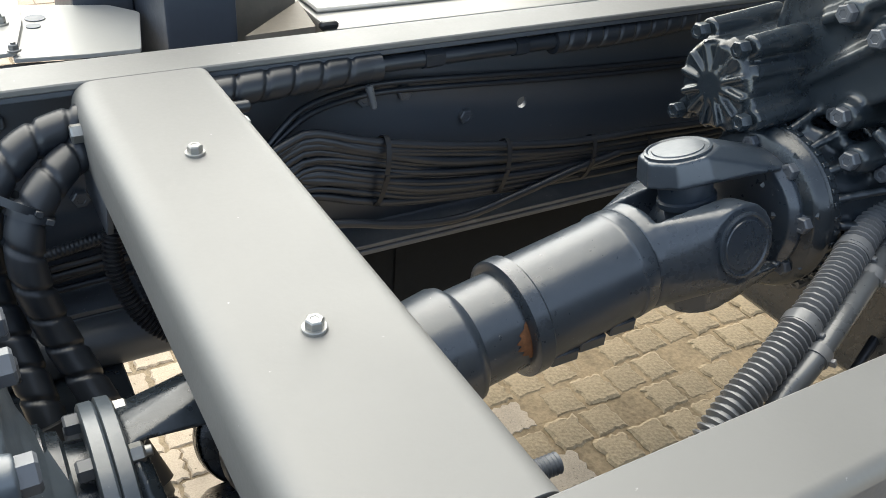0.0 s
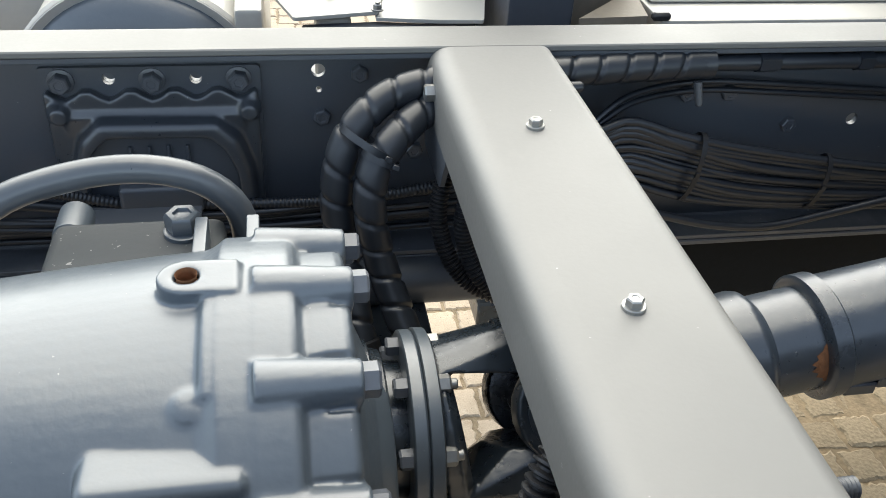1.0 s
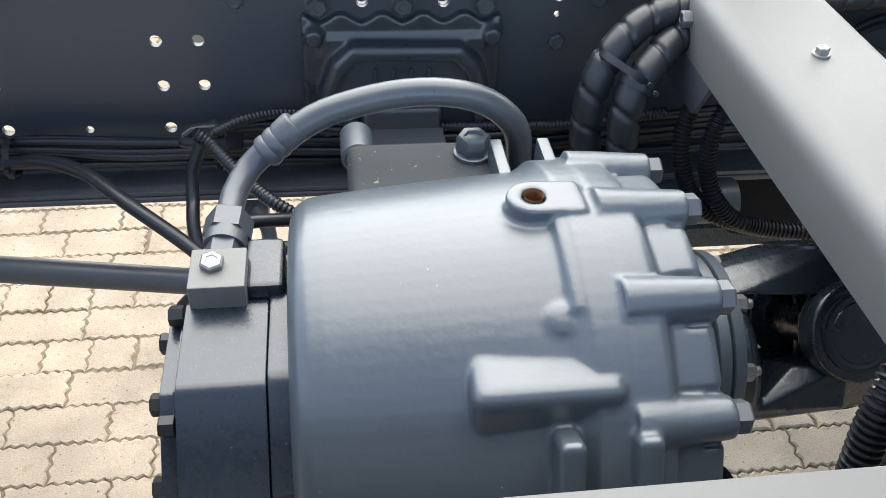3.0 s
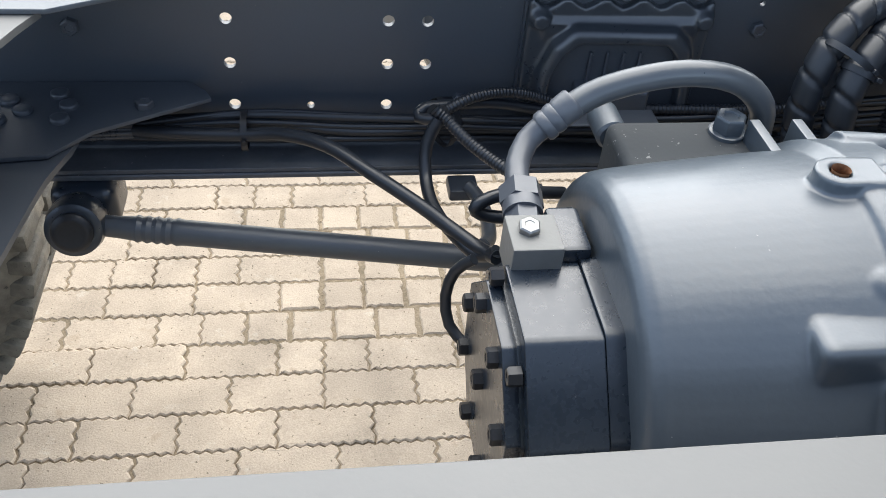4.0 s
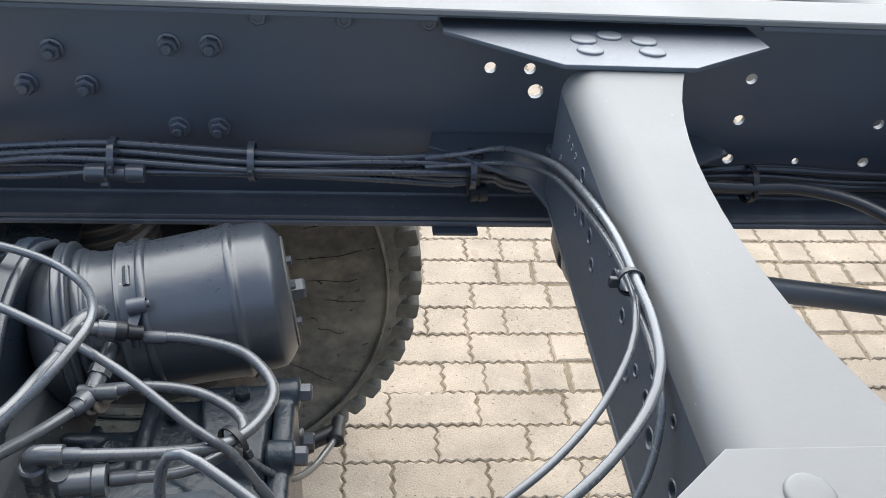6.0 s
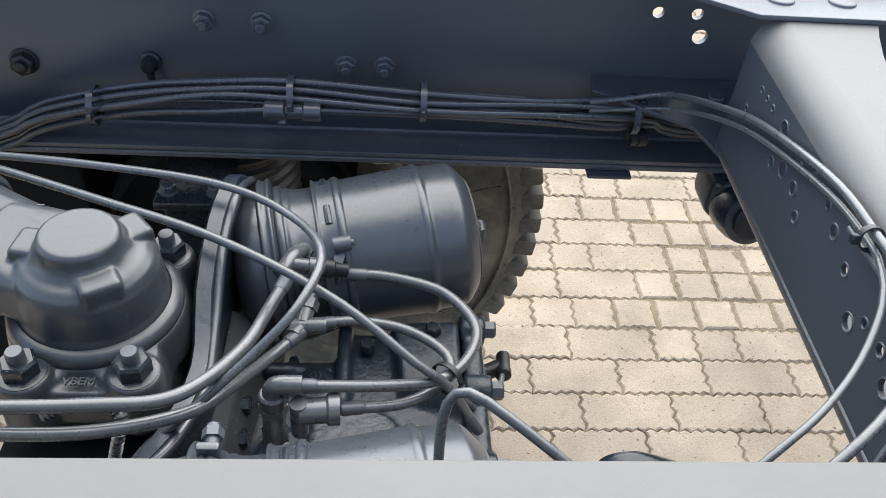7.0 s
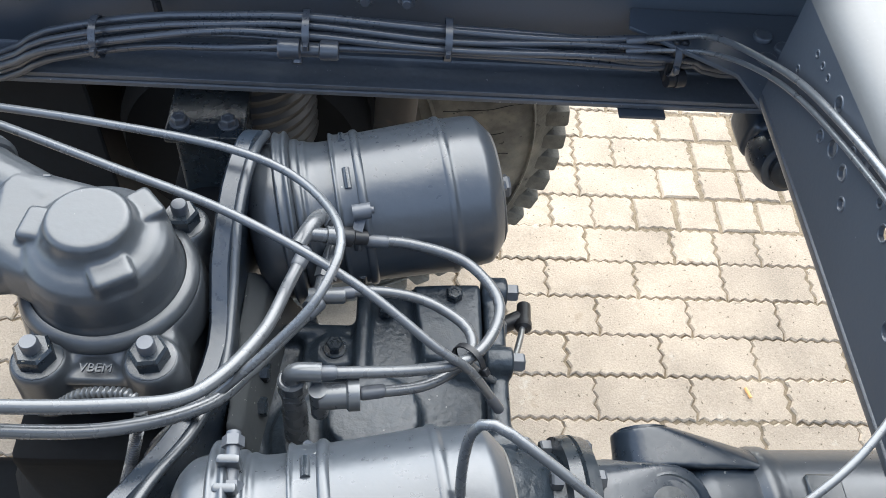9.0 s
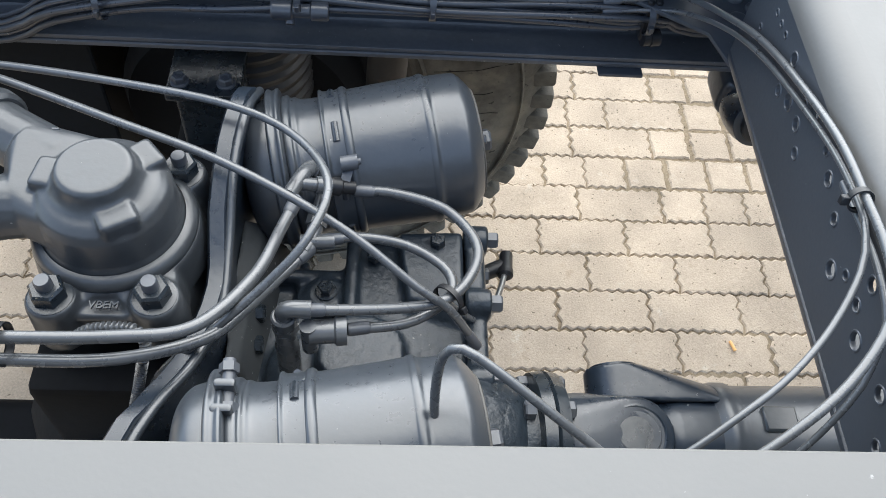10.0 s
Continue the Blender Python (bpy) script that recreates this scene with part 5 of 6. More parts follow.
hose("brake_hose", [(-1.30, 0.20, 0.965), (-1.077, 0.196, 0.970), (-1.002, 0.192, 0.971), (-0.908, 0.196, 0.968), (-0.838, 0.225, 0.955), (-0.808, 0.270, 0.935), (-0.782, 0.325, 0.910), (-0.755, 0.366, 0.902)], 0.0060, M_HOSE, "thick grey air brake hose under its twin", step=0.008)
hose("brake_hose", [(-1.45, 0.60, 0.95), (-1.221, 0.558, 0.97), (-1.092, 0.533, 0.985), (-0.965, 0.500, 1.0), (-0.843, 0.466, 1.008), (-0.773, 0.435, 1.0), (-0.733, 0.364, 1.015), (-0.747, 0.300, 1.012), (-0.784, 0.266, 0.985), (-0.834, 0.236, 0.948), (-0.886, 0.216, 0.90), (-0.90, 0.195, 0.85), (-0.90, 0.17, 0.78)], 0.0042, M_HOSE, "thin grey air hose looping back over the brake chamber")
hose("brake_hose", [(-1.45, 0.65, 0.96), (-1.219, 0.565, 0.98), (-1.081, 0.507, 0.99), (-0.954, 0.448, 0.998), (-0.834, 0.394, 1.0), (-0.722, 0.335, 0.983), (-0.645, 0.292, 0.945), (-0.612, 0.283, 0.920), (-0.58, 0.27, 0.87)], 0.0045, M_HOSE, "thin grey air hose crossing from frame to axle")
e = hose("brake_hose", [(-0.714, 0.424, 0.928), (-0.669, 0.424, 0.925), (-0.614, 0.405, 0.923), (-0.583, 0.364, 0.920), (-0.589, 0.326, 0.920), (-0.616, 0.293, 0.923), (-0.666, 0.277, 0.930), (-0.755, 0.264, 0.944)], 0.0056, M_HOSE, "grey air hose looping from chamber valve to elbow fitting", step=0.008)
tie(e, (-0.613, 0.298, 0.915), (-0.6, -0.7, 0.1), 0.016, 0.006)
part("elbow", join(sweep([(-0.772, 0.264, 0.918), (-0.772, 0.264, 0.936), (-0.7695, 0.264, 0.943), (-0.763, 0.264, 0.9455), (-0.745, 0.264, 0.9455)], 0.0088, 16, 0.003), lathe([(-0.026, 0.0115), (-0.024, 0.0125), (-0.012, 0.0125), (-0.010, 0.0105)], (-0.772, 0.264, 0.944), (0, 0, 1), 20),
                   lathe([(-0.036, 0.0135), (-0.026, 0.0135)], (-0.772, 0.264, 0.944), (0, 0, 1), 6), lathe([(-0.110, 0.0120), (-0.058, 0.0120), (-0.054, 0.0105), (-0.034, 0.0105)], (-0.772, 0.264, 0.944), (0, 0.06, 1), 18)), M_HOSE, e, "grey plastic elbow with hexagon base")
f = hose("brake_hose", [(-0.745, 0.374, 0.905), (-0.703, 0.379, 0.905), (-0.655, 0.370, 0.905), (-0.617, 0.346, 0.903), (-0.607, 0.322, 0.903), (-0.617, 0.301, 0.903), (-0.654, 0.274, 0.908), (-0.712, 0.259, 0.918)], 0.0054, M_HOSE, "grey air hose forming the inner loop", step=0.008)
part("socket", join(lathe([(0, 0.012), (0.024, 0.012), (0.026, 0.0145), (0.036, 0.0145)], (-0.748, 0.253, 0.922), (1, 0.1, -0.03), 18), lathe([(-0.03, 0.008), (0.012, 0.008)], (-0.748, 0.253, 0.922), (0, 0, 1), 14)), M_HOSE, f)
tf = thing("tee_fitting", (-0.757, 0.391, 0.94), "dark grey tee fitting on the brake chamber port", "fitting")
SEAT = Vector((-0.757, 0.439, 0.946))
part("tee", join(sweep([(-0.776, 0.392, 0.957), (-0.770, 0.407, 0.957), (-0.763, 0.424, 0.955), tuple(SEAT)], 0.0080, 16, 0.004), lathe([(0, 0.0135), (0.006, 0.0135), (0.008, 0.0105), (0.015, 0.0100)], SEAT + Vector((0.001, 0.006, -0.010)), (-0.1, -0.55, 0.75), 6),
                 lathe([(0, 0.0070), (0.030, 0.0070)], (-0.768, 0.408, 0.956), (1, 0.22, -0.35), 16), lathe([(0.018, 0.0092), (0.034, 0.0092)], (-0.768, 0.408, 0.956), (1, 0.22, -0.35), 20)), M_HOSE, tf)
part("union_nut", join(lathe([(0.034, 0.0098), (0.044, 0.0098), (0.046, 0.0075), (0.060, 0.0072)], (-0.768, 0.408, 0.956), (1, 0.22, -0.35), 20)), M_BLACK, tf, "black union nut")
part("tee", join(lathe([(-0.010, 0.0082), (0.024, 0.0082), (0.026, 0.0070)], (-0.757, 0.372, 0.904), (1, 0.05, 0), 18), lathe([(-0.012, 0.0096), (0.010, 0.0096)], (-0.759, 0.368, 0.902), (0.3, 0.7, -0.1), 18),
                 lathe([(0.0, 0.0085), (0.05, 0.0085)], (-0.755, 0.374, 0.905), (0.15, 0.75, 0.2), 16), lathe([(0.016, 0.0112), (0.027, 0.0112)], (-0.755, 0.374, 0.905), (0.15, 0.75, 0.2), 6)), M_HOSE, tf)
hose("sensor_cable", [(-0.614, 0.301, 0.905), (-0.588, 0.307, 0.865), (-0.568, 0.325, 0.828), (-0.550, 0.369, 0.788), (-0.536, 0.412, 0.764), (-0.528, 0.442, 0.748)], 0.0038, M_HOSE, "thin grey sensor lead drooping to the axle plug", "cable")
sn = thing("axle_sensor", (-0.54, 0.45, 0.75), "black plastic sensor plug on the differential cover", "sensor")
part("plug", join(lathe([(0, 0.013), (0.020, 0.013), (0.022, 0.010), (0.050, 0.010)], (-0.575, 0.437, 0.738), (1, 0.45, 0.1), 18), lathe([(-0.016, 0.0060), (-0.014, 0.0085), (0.012, 0.0088), (0.014, 0.0100), (0.022, 0.0100), (0.026, 0.0060)], (-0.525, 0.462, 0.744), (-0.1, -1, 0.15), 18)), M_BLACK, sn)
hose("air_hose", [(-0.632, 0.12, 0.985), (-0.634, 0.140, 1.03), (-0.630, 0.152, 1.068), (-0.616, 0.152, 1.080), (-0.588, 0.138, 1.070), (-0.54, 0.112, 1.045), (-0.50, 0.092, 1.02), (-0.45, 0.06, 0.98), (-0.40, 0.03, 0.94)], 0.0040, M_HOSE, "thin grey air hose arching off the near brake chamber")
hose("conduit", [(-0.958, 0.232, 0.940), (-0.938, 0.236, 0.950), (-0.902, 0.233, 0.956), (-0.890, 0.222, 0.950), (-0.895, 0.215, 0.930), (-0.912, 0.213, 0.87), (-0.945, 0.213, 0.76), (-0.96, 0.21, 0.66)], 0.0046, M_HOSE, "grey corrugated conduit dropping beside the axle", "conduit", ribs=0.0011, rib_len=0.0045)
hose("brake_hose", [(-0.86, 0.17, 0.86), (-0.865, 0.15, 0.88), (-0.85, 0.12, 0.84), (-0.84, 0.09, 0.78)], 0.0085, M_CABLE, "short black hose beside the conduit under the axle")

# ---- lines along the far rail behind the waisted member ----
lines = thing("air_line_bundle", (-0.8, 0.69, 0.95), "bundle of black air lines and cables strapped along the rail", "cable bundle")
LINE = [(-2.3, 0.72, 0.86), (-1.6, 0.715, 0.865), (-1.207, 0.705, 0.88), (-1.094, 0.698, 0.925), (-0.978, 0.690, 0.958), (-0.881, 0.684, 0.972), (-0.789, 0.684, 0.974), (-0.627, 0.687, 0.968), (-0.48, 0.692, 0.960), (-0.385, 0.697, 0.955)]
rnd = random.Random(8)
for dz, dy, r in ((0.012, 0.010, 0.0046), (0.006, 0.0, 0.0042), (-0.002, -0.007, 0.0046), (-0.009, 0.002, 0.0040), (-0.016, -0.004, 0.0046), (0.004, 0.014, 0.0040), (-0.007, 0.012, 0.0040)):
    pts = [(x, y + dy + rnd.uniform(-0.004, 0.004), z + dz + rnd.uniform(-0.005, 0.005)) for x, y, z in LINE]
    pts.append((-0.33, 0.702 + dy * 0.5, 0.948 + dz * 0.5))
    pts.append((-0.29, 0.712 + dy * 0.5, 0.928 + dz * 0.6))
    pts.append((-0.10, 0.722 + dy * 0.4, 0.926 + dz * 0.35))
    part("line", sweep(pts, r, 12, 0.03), M_LINE, lines)
for x, y, z in ((-0.79, 0.684, 0.974), (-0.63, 0.687, 0.970), (-1.03, 0.693, 0.945), (-0.36, 0.699, 0.953)):
    tie(lines, (x, y, z), (1, 0, 0), 0.023, 0.008, M_LINE)
part("coupler", join(lathe([(0, 0.0105), (0.003, 0.012), (0.024, 0.012), (0.026, 0.0085), (0.046, 0.0085), (0.048, 0.0115), (0.066, 0.0115), (0.068, 0.010)], (-0.822, 0.668, 0.962), (1, 0, 0), 14), lathe([(0, 0.006), (0.014, 0.006)], (-0.80, 0.670, 0.957), (0, -0.6, -0.5), 12)), M_LINE, lines, "grey push-in line coupler")
for x in (-0.352, -0.362):
    part("clip", join(lathe([(0, 0.011), (0.012, 0.011)], (x, 0.690, 0.925), (1, 0.2, 0), 16), box((x - 0.004, 0.69, 0.92), (x + 0.004, 0.712, 0.98), 0.0015, 1)), M_BLACK, lines)
for label, pts, r in (("long black air hose running down the cross member face", [(-0.42, 0.692, 0.962), (-0.37, 0.690, 0.968), (-0.33, 0.668, 0.985), (-0.303, 0.60, 1.02), (-0.297, 0.50, 1.065), (-0.296, 0.35, 1.112), (-0.296, 0.271, 1.124), (-0.301, 0.236, 1.126), (-0.312, 0.204, 1.120), (-0.340, 0.163, 1.108), (-0.377, 0.126, 1.100), (-0.417, 0.098, 1.090), (-0.47, 0.07, 1.06), (-0.55, 0.045, 1.0)], 0.0029),
                      ("black air hose clipped beside its twin on the cross member", [(-0.42, 0.70, 0.970), (-0.37, 0.70, 0.978), (-0.33, 0.680, 0.998), (-0.305, 0.60, 1.036), (-0.2975, 0.50, 1.080), (-0.2965, 0.35, 1.126), (-0.2965, 0.262, 1.136), (-0.297, 0.215, 1.138), (-0.303, 0.172, 1.136), (-0.318, 0.142, 1.129), (-0.348, 0.109, 1.120), (-0.384, 0.082, 1.110), (-0.43, 0.058, 1.085), (-0.50, 0.035, 1.04)], 0.0038),
                      ("slim black hose hanging close to the cross member", [(-0.2955, 0.30, 1.113), (-0.2955, 0.262, 1.116), (-0.2955, 0.21, 1.118), (-0.297, 0.168, 1.108), (-0.304, 0.142, 1.082), (-0.317, 0.123, 1.060), (-0.345, 0.10, 1.01), (-0.38, 0.085, 0.95)], 0.0029)):
    hh = hose("air_hose", pts, r, M_HOSE, label)
    if "long" in label:
        tie(hh, (-0.2985, 0.268, 1.130), (0.05, -0.9, 0.25), 0.0095, 0.006)

# ---- cables between the waisted member and the pump ----
for pts, r, label in (([(-0.12, 0.715, 0.930), (-0.072, 0.705, 0.933), (0.013, 0.695, 0.936), (0.064, 0.680, 0.946), (0.118, 0.640, 0.955), (0.169, 0.590, 0.949), (0.221, 0.550, 0.933), (0.250, 0.528, 0.921), (0.284, 0.492, 0.915), (0.298, 0.465, 0.925)], 0.0085, "thick black cable drooping from the rail to the pump"),
                      ([(0.251, 0.648, 0.988), (0.237, 0.640, 0.956), (0.235, 0.620, 0.927), (0.238, 0.580, 0.916), (0.253, 0.530, 0.914), (0.282, 0.488, 0.908), (0.298, 0.47, 0.93)], 0.0078, "black cable looping down from the rail clip"),
                      ([(0.385, 0.540, 0.955), (0.340, 0.520, 0.972), (0.305, 0.508, 0.980), (0.281, 0.500, 0.976), (0.274, 0.498, 0.969), (0.281, 0.498, 0.961), (0.300, 0.498, 0.956), (0.322, 0.496, 0.956), (0.352, 0.490, 0.957)], 0.0075, "short black cable bent round behind the pump"),
                      ([(0.248, 0.650, 0.985), (0.228, 0.662, 0.980), (0.236, 0.672, 0.988), (0.279, 0.685, 0.984), (0.329, 0.702, 0.975), (0.408, 0.72, 0.952), (0.54, 0.722, 0.938), (0.70, 0.722, 0.935)], 0.0070, "black cable leaving the rail clip")):
    hose("cable", pts, r, M_CABLE, label, "cable")
hose("conduit", [(0.246, 0.652, 0.998), (0.261, 0.645, 0.987), (0.283, 0.620, 0.974), (0.306, 0.590, 0.969), (0.330, 0.560, 0.967), (0.365, 0.545, 0.95)], 0.0075, M_CABLE, "black corrugated conduit from clip to transfer case", "conduit", ribs=0.0004, rib_len=0.005)
hose("conduit", [(0.25, 0.66, 0.985), (0.30, 0.685, 0.995), (0.36, 0.71, 0.985), (0.45, 0.725, 0.955), (0.60, 0.715, 0.955), (0.72, 0.70, 0.965), (0.82, 0.69, 0.985)], 0.0070, M_CABLE, "black corrugated conduit along the rail", "conduit", ribs=0.0004, rib_len=0.005)
run = thing("cable_bundle", (0.3, 0.72, 0.92), "loose bundle of black cables lying along the lower rail flange", "cable bundle")
for k in range(6):
    pts = [(-0.14, 0.725, 0.915 + 0.004 * k), (0.02, 0.715 + 0.004 * k, 0.918 + 0.006 * k), (0.15, 0.72, 0.912 + 0.007 * k), (0.30, 0.718, 0.91 + 0.007 * k), (0.45, 0.722, 0.905 + 0.006 * k), (0.62, 0.715, 0.905 + 0.008 * k), (0.78, 0.71, 0.91 + 0.011 * k), (0.95, 0.715, 0.92 + 0.012 * k)]
    part("cable", sweep([(x, y + rnd.uniform(-0.008, 0.008), z + rnd.uniform(-0.004, 0.004)) for x, y, z in pts], rnd.choice((0.0042, 0.005, 0.006)), 12, 0.03), M_CABLE, run)
tie(run, (0.015, 0.712, 0.931), (1, 0, 0), 0.024, 0.008)
tie(run, (0.262, 0.69, 0.955), (1, 0.4, 0), 0.030, 0.008)
part("clip", box((0.270, 0.690, 0.946), (0.290, 0.7595, 0.950), 0.001, 1), M_BLACK, run)
part("clip_collar", lathe([(0, 0.013), (0.014, 0.013)], (0.245, 0.652, 0.99), (0.7, 0.4, -0.3), 16), M_BLACK, run)
vb = thing("valve_bracket", (0.29, 0.66, 0.80), "dark steel bracket below the rail flange", "bracket")
part("strap", join(sweep([(0.300, 0.672, 0.867), (0.311, 0.655, 0.862), (0.318, 0.620, 0.858), (0.314, 0.575, 0.858), (0.300, 0.545, 0.872)], 0.0095, 12), box((0.275, 0.662, 0.848), (0.315, 0.70, 0.8655), 0.004, 2)), M_FRAME, vb)
part("shelf", box((0.41, 0.655, 0.968), (0.535, 0.69, 0.972), 0.001, 1), M_FRAME, cov)

# ---- wrapped hoses and loops by the wide cross member ----
WRAP = "fat black hydraulic hose in spiral-wound plastic sleeve"
w1 = hose("wrapped_hose", [(0.735, 0.48, 0.80), (0.715, 0.52, 0.86), (0.700, 0.580, 0.935), (0.692, 0.605, 0.985), (0.690, 0.615, 1.035), (0.700, 0.625, 1.080), (0.722, 0.64, 1.108), (0.760, 0.662, 1.126), (0.83, 0.679, 1.133), (0.95, 0.690, 1.134), (1.06, 0.70, 1.135), (1.148, 0.706, 1.135)], 0.0185, M_WRAP, WRAP, segs=24, spiral=0.0034, pitch=0.036)
w2 = hose("wrapped_hose", [(0.80, 0.43, 0.77), (0.782, 0.47, 0.84), (0.752, 0.545, 0.915), (0.735, 0.575, 0.965), (0.725, 0.585, 1.02), (0.730, 0.597, 1.064), (0.752, 0.615, 1.090), (0.785, 0.645, 1.106), (0.83, 0.674, 1.112), (0.93, 0.68, 1.10)], 0.0185, M_WRAP, WRAP, segs=24, spiral=0.0034, pitch=0.036)
tie(w1, (0.728, 0.622, 1.085), (0.55, 0.25, 0.8), 0.036, 0.008, M_WRAP)
part("pipe", join(lathe([(0, 0.0105), (0.9, 0.0105)], (1.14, 0.708, 1.135), (1, 0.01, -0.006), 16), lathe([(0.0, 0.019), (0.03, 0.019)], (1.125, 0.706, 1.135), (1, 0, 0), 20), lathe([(0.078, 0.0135), (0.105, 0.0135)], (1.14, 0.708, 1.135), (1, 0.01, -0.006), 6), lathe([(0.215, 0.0135), (0.235, 0.0135)], (1.14, 0.708, 1.135), (1, 0.01, -0.006), 6)), M_CABLE, w1)
part("drop_clip", lathe([(0, 0.0055), (0.03, 0.004)], (1.135, 0.690, 1.118), (0.2, -0.2, -1), 10), M_HOSE, w1)
tie(w2, (0.738, 0.604, 1.075), (0.4, 0.3, 0.8), 0.0205, 0.008, M_WRAP)
for hs_, at, ax_ in ((w1, (0.714, 0.521, 0.862), (-0.2, 0.5, 0.8)), (w2, (0.781, 0.472, 0.842), (-0.3, 0.5, 0.7))):
    part("end_ferrule", lathe([(-0.03, 0.016), (-0.028, 0.0215), (0.018, 0.0215), (0.020, 0.019)], at, ax_, 28), M_BLACK, hs_)
part("union", lathe([(0, 0.007), (0.030, 0.007), (0.033, 0.005)], (0.945, 0.662, 1.128), (1, 0.02, 0), 14), M_CABLE, w1)
hose("wrapped_hose", [(1.42, 0.712, 1.133), (1.55, 0.715, 1.132), (1.70, 0.72, 1.14), (1.90, 0.73, 1.16), (2.2, 0.74, 1.17)], 0.0175, M_WRAP, WRAP, segs=24, spiral=0.0034, pitch=0.03)
for pts, label in (([(0.90, 0.64, 1.06), (0.862, 0.63, 1.075), (0.822, 0.615, 1.062), (0.806, 0.605, 1.02), (0.808, 0.595, 0.98), (0.828, 0.58, 0.935), (0.870, 0.565, 0.908), (0.96, 0.55, 0.895), (1.1, 0.54, 0.90)], "black corrugated conduit looping under the cross member"),
                   ([(0.90, 0.61, 1.05), (0.866, 0.60, 1.065), (0.842, 0.59, 1.05), (0.830, 0.58, 1.015), (0.834, 0.575, 0.975), (0.850, 0.56, 0.94), (0.89, 0.55, 0.912), (0.98, 0.54, 0.902), (1.1, 0.53, 0.91)], "black corrugated conduit forming the inner loop")):
    hose("conduit", pts, 0.0098, M_BLACK, label, "conduit", ribs=0.001, rib_len=0.005)
c2 = hose("conduit", [(0.90, 0.24, 1.06), (0.85, 0.205, 1.075), (0.818, 0.180, 1.070), (0.803, 0.165, 1.045), (0.797, 0.152, 1.0), (0.796, 0.14, 0.94), (0.80, 0.13, 0.80)], 0.0125, M_BLACK, "black corrugated conduit dropping beside the cross member", "conduit", ribs=0.0022, rib_len=0.0065)
hose("conduit", [(0.86, 0.19, 1.06), (0.835, 0.165, 1.05), (0.825, 0.15, 1.0), (0.824, 0.14, 0.94), (0.83, 0.13, 0.80)], 0.007, M_BLACK, "thin corrugated conduit behind a thicker one", "conduit", ribs=0.0012, rib_len=0.005)
pipe = thing("cross_pipe", (0.75, 0.62, 0.87), "black steel pipe running low along the rail", "pipe")
part("tube", lathe([(0, 0.030), (0.34, 0.030)], (0.58, 0.648, 0.872), (1, 0, 0), 28), M_FRAME, pipe)
part("plate", box((0.66, 0.50, 0.845), (0.80, 0.64, 0.853), 0.002, 1), M_DARKCAST, pipe)
# slim flange below the output
lf = thing("lower_flange", (0.80, 0.22, 0.72), "dark steel drive flange on the lower output shaft", "flange")
part("disc", lathe([(-0.10, 0.03), (-0.03, 0.03), (-0.02, 0.035), (0.0, 0.06), (0.002, 0.072), (0.014, 0.072), (0.016, 0.066), (0.03, 0.066), (0.035, 0.03), (0.15, 0.03)], (0.775, 0.27, 0.72), (1, 0, 0), 40), M_DARKCAST, lf)
for a in range(0, 360, 60):
    bolt(lf, (0.777, 0.27 + 0.055 * math.sin(radians(a)), 0.72 + 0.055 * math.cos(radians(a))), (-1, 0, 0), 0.009, 0.010, M_BOLT, 0, 0, "flange_bolt")

# ---- cable harness on the far rail by the gearbox ----
har = thing("cable_harness", (1.3, 0.70, 0.95), "thick harness of black cables fanned and strapped along the rail", "cable harness")
MID = [(0.96, 0.66, 1.045), (1.031, 0.685, 1.066), (1.067, 0.688, 1.070), (1.141, 0.685, 1.047), (1.275, 0.684, 1.016), (1.456, 0.690, 0.988), (1.631, 0.700, 0.970), (1.83, 0.71, 0.957), (2.4, 0.72, 0.945)]
LOW = [(0.96, 0.66, 0.960), (1.027, 0.69, 0.978), (1.066, 0.69, 0.980), (1.139, 0.685, 0.962), (1.230, 0.685, 0.942), (1.402, 0.690, 0.928), (1.585, 0.700, 0.914), (1.777, 0.71, 0.909), (2.4, 0.72, 0.905)]
for k in range(13):
    f = k / 12
    pts = []
    for a, b in zip(MID, LOW):
        j = 0.004
        pts.append(tuple(a[i] + (b[i] - a[i]) * f + rnd.uniform(-j, j) * (1 if i else 0) for i in range(3)))
    part("cable", sweep(pts, rnd.choice((0.0050, 0.0058, 0.0066)), 16, 0.02), M_CABLE, har)
for x, y, z, r in ((1.15, 0.684, 1.002, 0.048), (1.34, 0.686, 0.971, 0.040), (1.50, 0.692, 0.953, 0.034), (1.62, 0.70, 0.935, 0.029)):
    tie(har, (x, y, z), (1, 0, -0.15), r, 0.007, None, 0.45)
hose("cable", [(1.00, 0.68, 0.955), (1.10, 0.675, 0.940), (1.19, 0.672, 0.918), (1.28, 0.675, 0.908), (1.38, 0.680, 0.922), (1.47, 0.682, 0.940), (1.56, 0.690, 0.948)], 0.0060, M_CABLE, "loose black cable sagging below the strapped harness", "cable")
for dz in (0.0, 0.012):
    hose("cable", [(0.98, 0.68, 1.04), (1.028, 0.70, 1.064 + dz), (1.063, 0.715, 1.078 + dz), (1.114, 0.73, 1.083 + dz), (1.179, 0.738, 1.084 + dz), (1.281, 0.74, 1.077 + dz), (1.508, 0.745, 1.058 + dz), (1.744, 0.748, 1.045 + dz), (2.2, 0.75, 1.03 + dz)], 0.0042, M_CABLE, "single black cable arching along the rail web", "cable")
cc = hose("conduit", [(2.0, 0.42, 1.08), (1.684, 0.322, 1.06), (1.574, 0.279, 1.05), (1.449, 0.230, 1.02), (1.363, 0.203, 0.99), (1.292, 0.186, 0.96), (1.24, 0.170, 0.92), (1.20, 0.15, 0.84)], 0.0165, M_CONDUIT, "grey corrugated conduit slanting past the gearbox", "conduit", ribs=0.0028, rib_len=0.0078)
